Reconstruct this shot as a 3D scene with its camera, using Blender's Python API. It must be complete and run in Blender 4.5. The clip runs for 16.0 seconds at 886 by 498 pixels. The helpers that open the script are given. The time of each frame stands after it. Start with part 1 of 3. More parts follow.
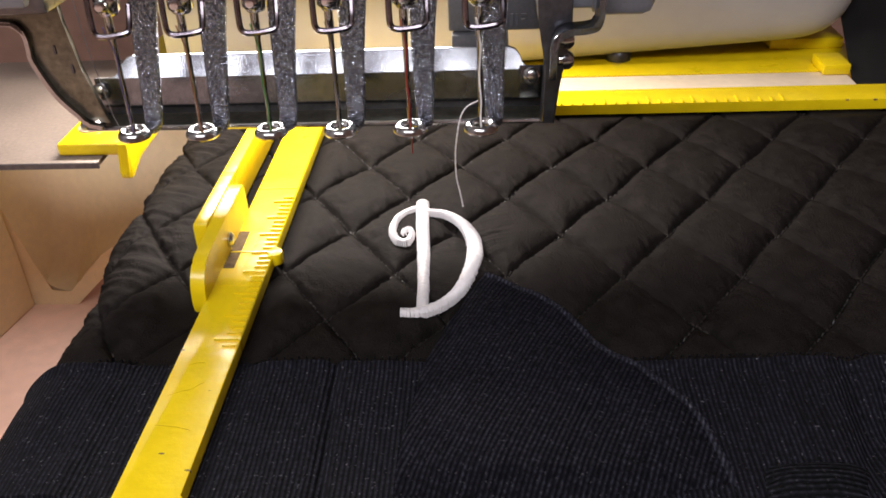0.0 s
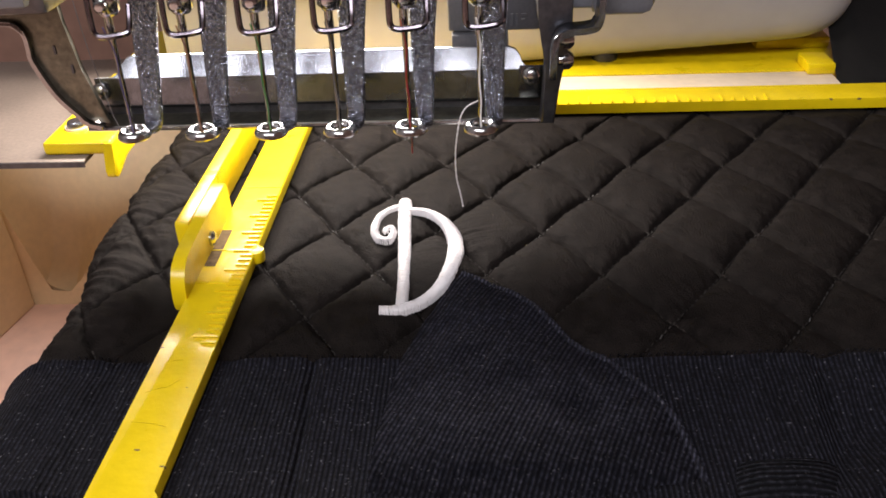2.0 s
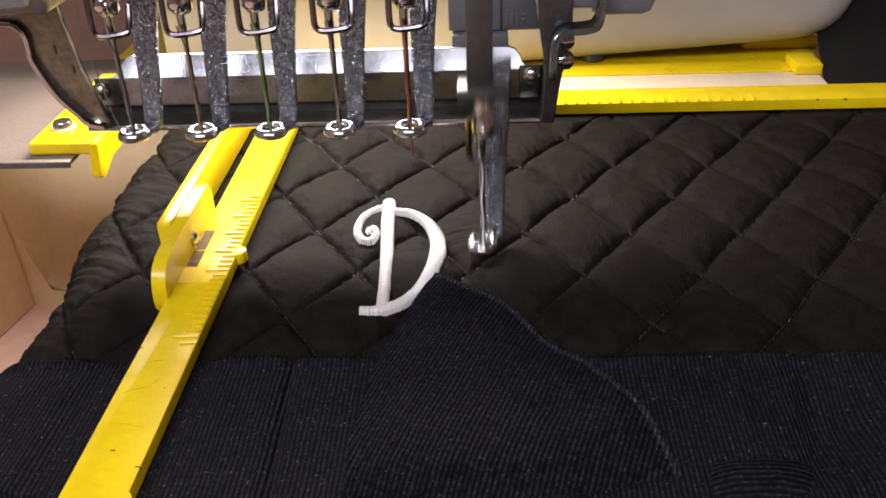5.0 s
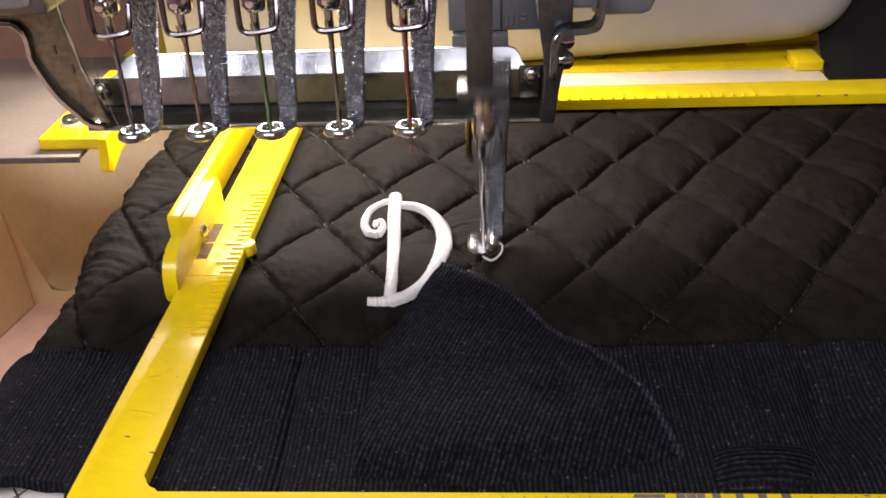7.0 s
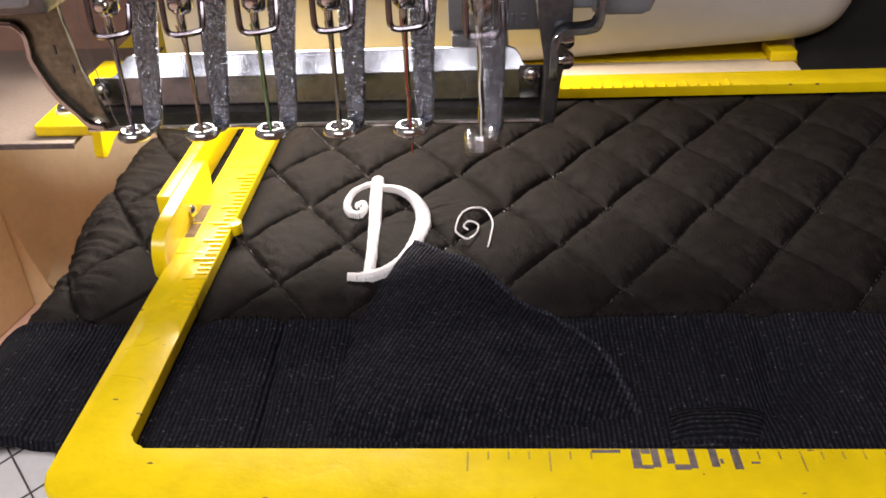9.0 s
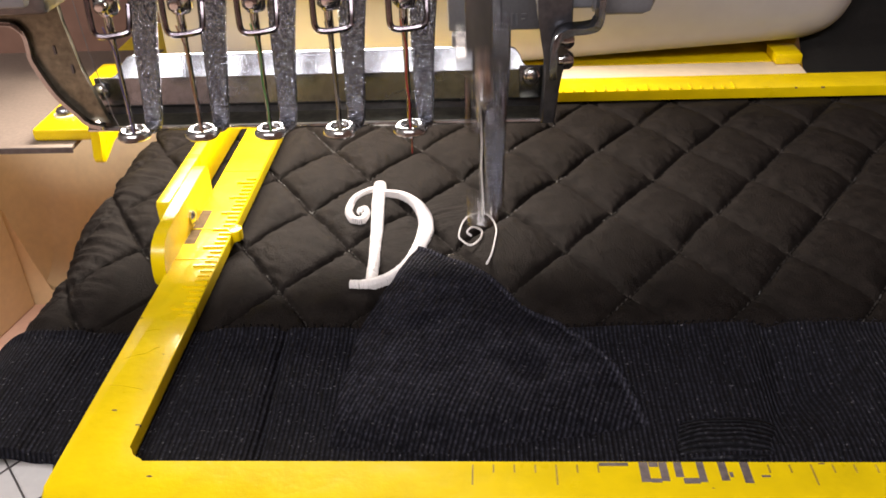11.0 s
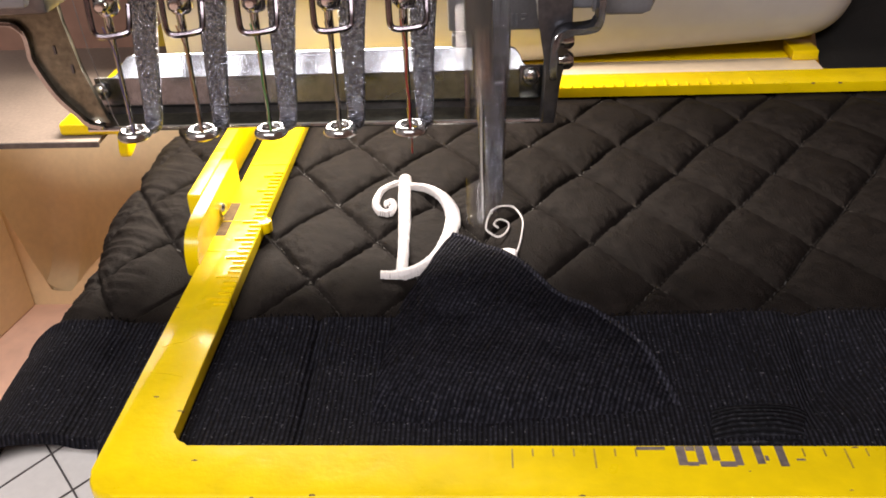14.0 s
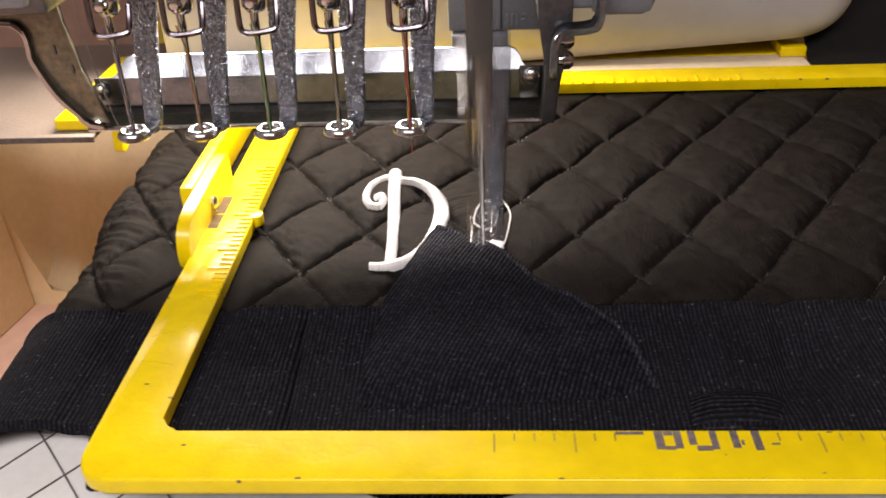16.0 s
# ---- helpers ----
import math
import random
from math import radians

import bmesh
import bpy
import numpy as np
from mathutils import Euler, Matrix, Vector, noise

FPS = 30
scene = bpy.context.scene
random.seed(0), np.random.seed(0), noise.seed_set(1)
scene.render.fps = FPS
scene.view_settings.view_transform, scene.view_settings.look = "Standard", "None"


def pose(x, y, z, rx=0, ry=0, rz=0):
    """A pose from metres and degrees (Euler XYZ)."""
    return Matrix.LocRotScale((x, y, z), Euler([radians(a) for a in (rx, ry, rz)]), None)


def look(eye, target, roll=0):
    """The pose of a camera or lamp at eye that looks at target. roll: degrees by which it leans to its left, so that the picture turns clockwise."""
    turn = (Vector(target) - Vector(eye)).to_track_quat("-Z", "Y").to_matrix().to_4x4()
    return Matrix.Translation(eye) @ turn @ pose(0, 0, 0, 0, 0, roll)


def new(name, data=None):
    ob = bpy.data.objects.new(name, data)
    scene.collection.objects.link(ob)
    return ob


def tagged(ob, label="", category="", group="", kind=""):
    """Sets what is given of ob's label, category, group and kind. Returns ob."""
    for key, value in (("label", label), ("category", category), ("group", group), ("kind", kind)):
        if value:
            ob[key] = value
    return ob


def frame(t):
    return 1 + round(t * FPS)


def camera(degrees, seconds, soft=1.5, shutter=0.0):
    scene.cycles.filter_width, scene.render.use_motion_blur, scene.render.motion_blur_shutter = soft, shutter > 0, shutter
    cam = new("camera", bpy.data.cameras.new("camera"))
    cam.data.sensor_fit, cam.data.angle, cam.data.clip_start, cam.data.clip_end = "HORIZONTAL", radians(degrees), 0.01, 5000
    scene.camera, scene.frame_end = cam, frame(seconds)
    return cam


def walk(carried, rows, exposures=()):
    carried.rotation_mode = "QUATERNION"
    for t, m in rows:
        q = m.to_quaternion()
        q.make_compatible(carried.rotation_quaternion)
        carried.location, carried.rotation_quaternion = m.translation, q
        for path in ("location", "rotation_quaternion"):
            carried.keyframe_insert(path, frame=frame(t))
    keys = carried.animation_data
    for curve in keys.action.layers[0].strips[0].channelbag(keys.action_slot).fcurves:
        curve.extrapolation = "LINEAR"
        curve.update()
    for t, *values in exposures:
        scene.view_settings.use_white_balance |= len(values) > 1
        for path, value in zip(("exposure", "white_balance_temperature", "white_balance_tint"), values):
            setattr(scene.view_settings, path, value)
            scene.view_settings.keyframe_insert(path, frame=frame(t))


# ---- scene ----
cam = camera(52.43, 16.0, soft=1.7, shutter=0.5)
EYE = pose(0.0, 0.0, 0.09934, 59.1512, 2.2272, 2.2921)
walk(cam, [(0.0, EYE), (16.0, EYE)], exposures=[(0.0, 0.0, 6500, 10), (4.2, 0.02, 6500, 10), (6.4, 0.06, 6550, 10), (8.6, 0.11, 6650, 10), (11.0, 0.20, 6950, 10), (16.0, 0.23, 7000, 10)])

# ---- light: a lamp under the machine arm and an added, unseen room lamp ----
world = bpy.data.worlds.new("room")
world.use_nodes = True
world.node_tree.nodes["Background"].inputs[0].default_value = (0.9, 0.75, 0.6, 1)
world.node_tree.nodes["Background"].inputs[1].default_value = 0.02
scene.world = world


def area_lamp(name, at, to, size, watts, colour, long=None):
    data = bpy.data.lights.new(name, "AREA")
    data.shape, data.size, data.energy, data.color = "RECTANGLE" if long else "DISK", long or size, watts, colour
    if long:
        data.size_y = size
    ob = new(name, data)
    ob.matrix_world = look(at, to)
    return ob


head_lamp = area_lamp("head_lamp", (-0.060, 0.264, 0.074), (-0.056, 0.170, 0.0), 0.022, 0.74, (1.0, 0.90, 0.83), 0.11)
ROOM_AT, ROOM_TO = (-0.25, -0.90, 1.20), (-0.05, 0.2, 0.0)
room_lamp = area_lamp("room_lamp", ROOM_AT, ROOM_TO, 0.35, 25.0, (0.97, 0.94, 1.0), 1.3)

# ---- materials ----


def material(name, colour, rough=0.5, metal=0.0, vary=0.15, grain=900.0, bump=0.1, coat=0.0, sheen=0.0, blotch=60.0, spread=0.08, depth=0.0002, spec=0.5):
    """Noise at two scales drives colour, roughness and relief."""
    m = bpy.data.materials.new(name)
    m.use_nodes = True
    nt = m.node_tree
    b = nt.nodes["Principled BSDF"]
    co = nt.nodes.new("ShaderNodeTexCoord")
    fine, wide = nt.nodes.new("ShaderNodeTexNoise"), nt.nodes.new("ShaderNodeTexNoise")
    fine.inputs["Scale"].default_value, wide.inputs["Scale"].default_value = grain, blotch
    fine.inputs["Detail"].default_value, wide.inputs["Detail"].default_value = 4, 5
    add = nt.nodes.new("ShaderNodeMath")
    add.operation = "ADD"
    ramp = nt.nodes.new("ShaderNodeValToRGB")
    half = nt.nodes.new("ShaderNodeMath")
    half.operation, half.inputs[1].default_value = "MULTIPLY", 0.5
    ramp.color_ramp.elements[0].position, ramp.color_ramp.elements[1].position = 0.35, 0.65
    ramp.color_ramp.elements[0].color = (*[c * (1 - vary) for c in colour], 1)
    ramp.color_ramp.elements[1].color = (*[min(1, c * (1 + vary)) for c in colour], 1)
    rr = nt.nodes.new("ShaderNodeMapRange")
    rr.inputs["To Min"].default_value, rr.inputs["To Max"].default_value = max(0.02, rough - spread), min(1, rough + spread)
    bp = nt.nodes.new("ShaderNodeBump")
    bp.inputs["Strength"].default_value, bp.inputs["Distance"].default_value = bump, depth
    for n in (fine, wide):
        nt.links.new(co.outputs["Object"], n.inputs["Vector"])
    nt.links.new(fine.outputs["Fac"], add.inputs[0])
    nt.links.new(wide.outputs["Fac"], add.inputs[1])
    nt.links.new(add.outputs[0], half.inputs[0])
    nt.links.new(half.outputs[0], ramp.inputs["Fac"])
    nt.links.new(ramp.outputs["Color"], b.inputs["Base Color"])
    nt.links.new(wide.outputs["Fac"], rr.inputs["Value"])
    nt.links.new(rr.outputs["Result"], b.inputs["Roughness"])
    nt.links.new(fine.outputs["Fac"], bp.inputs["Height"])
    nt.links.new(bp.outputs["Normal"], b.inputs["Normal"])
    b.inputs["Metallic"].default_value = metal
    b.inputs["Specular IOR Level"].default_value = spec
    b.inputs["Coat Weight"].default_value = coat
    b.inputs["Coat Roughness"].default_value = 0.12
    b.inputs["Sheen Weight"].default_value = sheen
    b.inputs["Sheen Roughness"].default_value = 0.5
    return m


def ribbed(name, colour, period, turn, depth):
    """Black corded cloth: ribs at a true spacing, broken by the weave, glints painted on the loops, with pale fluff
    specks.
    """
    m = material(name, colour, 0.85, vary=0.35, grain=1500.0, bump=0.4, sheen=0.0, blotch=70.0, spec=0.1)
    nt = m.node_tree
    b = nt.nodes["Principled BSDF"]
    co = nt.nodes.new("ShaderNodeTexCoord")
    mp = nt.nodes.new("ShaderNodeMapping")
    mp.inputs["Rotation"].default_value = (0, 0, radians(turn))
    wv = nt.nodes.new("ShaderNodeTexWave")
    wv.inputs["Scale"].default_value, wv.inputs["Distortion"].default_value = 0.314 / period, 0.35
    wv.inputs["Detail"].default_value, wv.inputs["Detail Scale"].default_value = 3, 1.5
    bp = nt.nodes.new("ShaderNodeBump")
    bp.inputs["Strength"].default_value, bp.inputs["Distance"].default_value = 1.0, depth
    old = [n for n in nt.nodes if n.type == "BUMP" and n != bp][0]
    nt.links.new(co.outputs["Object"], mp.inputs["Vector"])
    nt.links.new(mp.outputs["Vector"], wv.inputs["Vector"])
    nt.links.new(wv.outputs["Fac"], bp.inputs["Height"])
    nt.links.new(old.outputs["Normal"], bp.inputs["Normal"])
    nt.links.new(bp.outputs["Normal"], b.inputs["Normal"])
    # each rib is a chain of small loops, their glints painted as paler colour
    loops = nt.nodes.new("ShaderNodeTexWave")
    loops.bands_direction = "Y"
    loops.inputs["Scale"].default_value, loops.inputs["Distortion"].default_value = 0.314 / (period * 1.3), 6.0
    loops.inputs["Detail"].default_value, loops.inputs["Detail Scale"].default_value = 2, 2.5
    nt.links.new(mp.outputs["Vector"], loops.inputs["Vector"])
    glint_noise = nt.nodes.new("ShaderNodeTexNoise")
    glint_noise.inputs["Scale"].default_value, glint_noise.inputs["Detail"].default_value = 900, 3
    nt.links.new(mp.outputs["Vector"], glint_noise.inputs["Vector"])
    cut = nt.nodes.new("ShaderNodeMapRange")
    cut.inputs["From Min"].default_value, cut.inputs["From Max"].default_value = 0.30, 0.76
    nt.links.new(glint_noise.outputs["Fac"], cut.inputs["Value"])
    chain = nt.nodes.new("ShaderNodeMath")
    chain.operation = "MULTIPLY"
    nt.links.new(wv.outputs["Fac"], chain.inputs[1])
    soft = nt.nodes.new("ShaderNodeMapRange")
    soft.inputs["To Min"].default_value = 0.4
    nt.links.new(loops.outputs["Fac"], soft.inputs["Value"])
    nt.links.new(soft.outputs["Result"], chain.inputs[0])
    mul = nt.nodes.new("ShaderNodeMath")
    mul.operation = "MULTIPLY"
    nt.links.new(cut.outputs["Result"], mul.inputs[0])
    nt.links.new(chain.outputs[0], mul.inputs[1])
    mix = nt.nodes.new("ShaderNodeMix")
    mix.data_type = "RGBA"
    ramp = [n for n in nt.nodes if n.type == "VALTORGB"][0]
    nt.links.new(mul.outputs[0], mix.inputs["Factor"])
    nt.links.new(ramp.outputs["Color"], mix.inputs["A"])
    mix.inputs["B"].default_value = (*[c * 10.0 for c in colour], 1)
    # sparse specks of fluff
    speck = nt.nodes.new("ShaderNodeTexNoise")
    speck.inputs["Scale"].default_value, speck.inputs["Detail"].default_value = 1700, 1
    nt.links.new(co.outputs["Object"], speck.inputs["Vector"])
    few = nt.nodes.new("ShaderNodeMapRange")
    few.inputs["From Min"].default_value, few.inputs["From Max"].default_value = 0.695, 0.79
    nt.links.new(speck.outputs["Fac"], few.inputs["Value"])
    dot = nt.nodes.new("ShaderNodeMix")
    dot.data_type = "RGBA"
    nt.links.new(few.outputs["Result"], dot.inputs["Factor"])
    nt.links.new(mix.outputs["Result"], dot.inputs["A"])
    dot.inputs["B"].default_value = (0.15, 0.15, 0.17, 1)
    nt.links.new(dot.outputs["Result"], b.inputs["Base Color"])
    return m


STEEL = material("polished_steel", (0.50, 0.50, 0.51), 0.20, 1.0, vary=0.25, grain=500, bump=0.25, blotch=150)
CAST = material("pitted_chrome", (0.16, 0.17, 0.205), 0.13, 1.0, vary=0.5, grain=2100, bump=1.0, blotch=900, depth=0.0007)
# pale flecks mixed into the base colour stand in for sparkles off the pits
sparkle = CAST.node_tree.nodes.new("ShaderNodeTexNoise")
sparkle.inputs["Scale"].default_value, sparkle.inputs["Detail"].default_value = 3400, 2
rare = CAST.node_tree.nodes.new("ShaderNodeMapRange")
rare.inputs["From Min"].default_value, rare.inputs["From Max"].default_value = 0.58, 0.68
pick = CAST.node_tree.nodes.new("ShaderNodeMix")
pick.data_type = "RGBA"
pick.inputs["B"].default_value = (0.85, 0.88, 0.95, 1)
worn = [n for n in CAST.node_tree.nodes if n.type == "VALTORGB"][0]
CAST.node_tree.links.new([n for n in CAST.node_tree.nodes if n.type == "TEX_COORD"][0].outputs["Object"], sparkle.inputs["Vector"])
CAST.node_tree.links.new(sparkle.outputs["Fac"], rare.inputs["Value"])
CAST.node_tree.links.new(rare.outputs["Result"], pick.inputs["Factor"])
CAST.node_tree.links.new(worn.outputs["Color"], pick.inputs["A"])
CAST.node_tree.links.new(pick.outputs["Result"], CAST.node_tree.nodes["Principled BSDF"].inputs["Base Color"])
AGED = material("aged_steel", (0.15, 0.143, 0.112), 0.34, 0.85, vary=0.4, grain=700, bump=0.25, blotch=160)
NEEDLE = material("needle_steel", (0.34, 0.33, 0.33), 0.2, 1.0, vary=0.1)
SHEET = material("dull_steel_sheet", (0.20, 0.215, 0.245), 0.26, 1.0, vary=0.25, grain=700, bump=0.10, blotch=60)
# same steel as SHEET, its colour lifted to paint light on upward faces
LIT_STEEL = material("bright_steel_sheet", (0.46, 0.48, 0.52), 0.24, 1.0, vary=0.15, grain=700, bump=0.05, blotch=40)
DARK = material("dark_steel", (0.10, 0.10, 0.11), 0.35, 0.8, vary=0.3, grain=600, bump=0.15)
WIRE = material("dark_wire", (0.13, 0.115, 0.13), 0.2, 1.0, vary=0.3)
GREY = material("grey_plastic", (0.14, 0.145, 0.16), 0.42, vary=0.12, grain=1500, bump=0.15)
YELLOW = material("yellow_enamel", (0.74, 0.548, 0.006), 0.30, vary=0.09, grain=210, bump=0.5, coat=0.15, blotch=70, depth=0.0004, spec=0.3)
CHIP = material("bare_chip", (0.16, 0.11, 0.06), 0.8, vary=0.4, spec=0.1)
FAINT = material("faded_ink", (0.34, 0.24, 0.03), 0.6, vary=0.4)
INK = material("worn_ink", (0.13, 0.105, 0.10), 0.7, vary=0.5)
CREAM = material("cream_enamel", (0.36, 0.35, 0.36), 0.35, vary=0.04, grain=200, bump=0.03, coat=0.2)
BIRCH = material("pale_board", (0.75, 0.62, 0.45), 0.5, vary=0.08, grain=350, bump=0.1)
PLATE = material("beige_plate", (0.165, 0.132, 0.110), 0.42, vary=0.2, grain=900, bump=0.2, blotch=40)
CABINET = material("beige_cabinet", (0.86, 0.70, 0.43), 0.5, vary=0.06, grain=300, bump=0.06)
FLOOR = material("pinkish_floor", (0.92, 0.61, 0.47), 0.6, vary=0.10, grain=120, bump=0.05, blotch=14)
WALL = material("brown_wall", (0.16, 0.095, 0.07), 0.7, vary=0.2, grain=60, bump=0.1, blotch=8)
DIM = material("grey_ceiling_paint", (0.27, 0.26, 0.25), 0.8, vary=0.08, grain=60, bump=0.1, blotch=6)
PALE = material("pale_wall", (0.62, 0.60, 0.57), 0.8, vary=0.08, grain=60, bump=0.1, blotch=6)
QUILT = material("black_satin_cloth", (0.0104, 0.0085, 0.0076), 0.70, vary=0.5, grain=2800, bump=1.0, sheen=0.0, blotch=300, depth=0.0004, spec=0.05)
STITCH = material("black_thread", (0.022, 0.019, 0.017), 0.45, vary=0.7, spec=0.2)
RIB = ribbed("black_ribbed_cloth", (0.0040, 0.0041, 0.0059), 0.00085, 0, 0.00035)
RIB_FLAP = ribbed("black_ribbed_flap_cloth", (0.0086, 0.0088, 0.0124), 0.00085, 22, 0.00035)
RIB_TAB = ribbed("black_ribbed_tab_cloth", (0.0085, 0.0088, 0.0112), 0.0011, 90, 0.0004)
BLACK = material("black_backing_cloth", (0.007, 0.0065, 0.006), 0.85, vary=0.3, grain=900, bump=0.4)
WHITE = material("white_lining", (0.72, 0.70, 0.68), 0.8, vary=0.05, grain=700, bump=0.2)
THREAD = material("white_rayon_thread", (0.70, 0.68, 0.68), 0.38, vary=0.08, grain=2000, bump=0.3, sheen=0.2)
GREEN, RED, PURPLE, BROWN, SLATE = [material(n, c, 0.45, vary=0.2) for n, c in (
    ("green_thread", (0.05, 0.17, 0.05)), ("red_thread", (0.22, 0.012, 0.015)), ("violet_thread", (0.06, 0.05, 0.14)),
    ("brown_thread", (0.16, 0.07, 0.04)), ("slate_thread", (0.10, 0.09, 0.09)))]

# ---- building helpers; shapes are given in millimetres ----
MM = 0.001


def part(name, bm, mat, parent=None, label="", smooth=True):
    bmesh.ops.recalc_face_normals(bm, faces=bm.faces)
    for v in bm.verts:
        v.co *= MM
    me = bpy.data.meshes.new(name)
    for f in bm.faces:
        f.smooth = smooth
    bm.to_mesh(me)
    bm.free()
    me.materials.append(mat)
    if smooth:
        me.set_sharp_from_angle(angle=radians(38))
    ob = new(name, me)
    ob.parent = parent
    return tagged(ob, label)


def thing(name, at, label, category, group="", kind=""):
    ob = new(name)
    ob.empty_display_size = 0.005
    ob.location = Vector(at) * MM
    return tagged(ob, label, category, group, kind)


def box(x0, y0, z0, x1, y1, z1, bevel=0.4, seg=2, bm=None):
    bm = bm or bmesh.new()
    made = bmesh.ops.create_cube(bm, size=1, matrix=Matrix.Translation(((x0 + x1) / 2, (y0 + y1) / 2, (z0 + z1) / 2)) @ Matrix.Diagonal((x1 - x0, y1 - y0, z1 - z0, 1)))
    if bevel:
        edges = list({e for v in made["verts"] for e in v.link_edges})
        bmesh.ops.bevel(bm, geom=edges, offset=bevel, segments=seg, affect="EDGES", profile=0.5)
    return bm


def prism(outline, axis, a, b, bevel=0.3, seg=2):
    """An outline in the two other axes, drawn out along axis from a to b."""
    bm = bmesh.new()

    def put(p, d):
        return {"x": (d, p[0], p[1]), "y": (p[0], d, p[1]), "z": (p[0], p[1], d)}[axis]
    lo = [bm.verts.new(put(p, a)) for p in outline]
    hi = [bm.verts.new(put(p, b)) for p in outline]
    n = len(outline)
    caps = [bm.faces.new(lo), bm.faces.new(hi[::-1])]
    for i in range(n):
        bm.faces.new((lo[i], lo[(i + 1) % n], hi[(i + 1) % n], hi[i]))
    if bevel:
        edges = list({e for f in caps for e in f.edges})
        bmesh.ops.bevel(bm, geom=edges, offset=bevel, segments=seg, affect="EDGES", profile=0.5)
    return bm


def tube(points, r, sides=8, r_end=None, bm=None, cap=True):
    bm = bm or bmesh.new()
    pts = [Vector(p) for p in points]
    r_end = r if r_end is None else r_end
    rings = []
    side = None
    for i, p in enumerate(pts):
        d = (pts[min(i + 1, len(pts) - 1)] - pts[max(i - 1, 0)]).normalized()
        ref = side if side else (Vector((1, 0, 0)) if abs(d.x) < 0.8 else Vector((0, 0, 1)))
        u = (ref - d * ref.dot(d)).normalized()
        side = u
        w = d.cross(u)
        rad = r + (r_end - r) * i / (len(pts) - 1)
        rings.append([bm.verts.new(p + (u * math.cos(a) + w * math.sin(a)) * rad) for a in (2 * math.pi * k / sides for k in range(sides))])
    for a, b in zip(rings, rings[1:]):
        for k in range(sides):
            bm.faces.new((a[k], a[(k + 1) % sides], b[(k + 1) % sides], b[k]))
    if cap:
        bm.faces.new(rings[0][::-1])
        bm.faces.new(rings[-1])
    return bm


def lathe(profile, at, axis="z", sides=20, bm=None):
    """A turned form: profile of (radius, height); a closed ring where the profile is closed."""
    bm = bm or bmesh.new()
    rows = []
    for r, h in profile:
        row = []
        for k in range(sides):
            a = 2 * math.pi * k / sides
            c, s = r * math.cos(a), r * math.sin(a)
            p = {"z": (c, s, h), "y": (c, h, s), "x": (h, c, s)}[axis]
            row.append(bm.verts.new(Vector(at) + Vector(p)))
        rows.append(row)
    for a, b in zip(rows, rows[1:]):
        for k in range(sides):
            bm.faces.new((a[k], a[(k + 1) % sides], b[(k + 1) % sides], b[k]))
    if profile[0] != profile[-1]:
        if profile[0][0] > 1e-6:
            bm.faces.new(rows[0][::-1])
        if profile[-1][0] > 1e-6:
            bm.faces.new(rows[-1])
    bmesh.ops.remove_doubles(bm, verts=bm.verts, dist=1e-5)
    return bm


def sheet(fn, us, vs):
    """A grid of fn(u, v)."""
    bm = bmesh.new()
    rows = [[bm.verts.new(fn(u, v)) for u in us] for v in vs]
    for a, b in zip(rows, rows[1:]):
        for i in range(len(us) - 1):
            bm.faces.new((a[i], a[i + 1], b[i + 1], b[i]))
    return bm


def spaced(a, b, step):
    n = max(1, round(abs(b - a) / step))
    return [a + (b - a) * i / n for i in range(n + 1)]


def curve_through(points, steps=8):
    """A smooth run of points through the given ones."""
    p = [Vector(q) for q in points]
    p = [p[0] * 2 - p[1], *p, p[-1] * 2 - p[-2]]
    out = []
    for a, b, c, d in zip(p, p[1:], p[2:], p[3:]):
        for k in range(steps):
            t = k / steps
            out.append(0.5 * ((2 * b) + (c - a) * t + (2 * a - 5 * b + 4 * c - d) * t * t + (3 * b - a - 3 * c + d) * t ** 3))
    return [*out, p[-2]]


def pan_screw(at, axis, r, parent, mat=None):
    """A domed screw head with a cross slot."""
    s = part("screw", lathe([(r, 0), (r, -0.25 * r), (0.85 * r, -0.55 * r), (0.45 * r, -0.75 * r), (0.0, -0.8 * r)], at, axis, 18), mat or STEEL, parent, "domed steel screw")
    return s


def strip(path, thick):
    """The outline of a bent sheet of even thickness along a 2D path."""
    p = [Vector((*q, 0)) for q in path]
    left, right = [], []
    for i, q in enumerate(p):
        d = (p[min(i + 1, len(p) - 1)] - p[max(i - 1, 0)]).normalized()
        n = Vector((-d.y, d.x, 0)) * thick / 2
        left.append((q + n)[:2])
        right.append((q - n)[:2])
    return left + right[::-1]


def soft2d(points, steps=5):
    return [v[:2] for v in curve_through([(*p, 0) for p in points], steps)]


# ---- the room ----
tagged(part("floor", box(-1040, -1240, -170, 1040, 740, -150, 0), FLOOR), "pinkish smooth floor under the machine stand", "floor", kind="structure")
tagged(part("wall_north", box(-1000, 700, -150, 1000, 740, 1700, 0), WALL), "dim brown wall of the workroom", "wall", kind="structure")
# unseen walls and ceiling from here, added; dark tones keep metal reflections low
tagged(part("wall_south", box(-1000, -1240, -150, 1000, -1200, 1700, 0), WALL), "dim brown wall of the workroom", "wall", kind="structure")
tagged(part("wall_west", box(-1040, -1240, -150, -1000, 740, 1700, 0), DIM), "grey wall of the workroom", "wall", kind="structure")
tagged(part("wall_east", box(1000, -1240, -150, 1040, 740, 1700, 0), WALL), "dim brown wall of the workroom", "wall", kind="structure")
tagged(part("ceiling", box(-1040, -1240, 1700, 1040, 740, 1740, 0), DIM), "grey ceiling of the workroom", "ceiling", kind="structure")

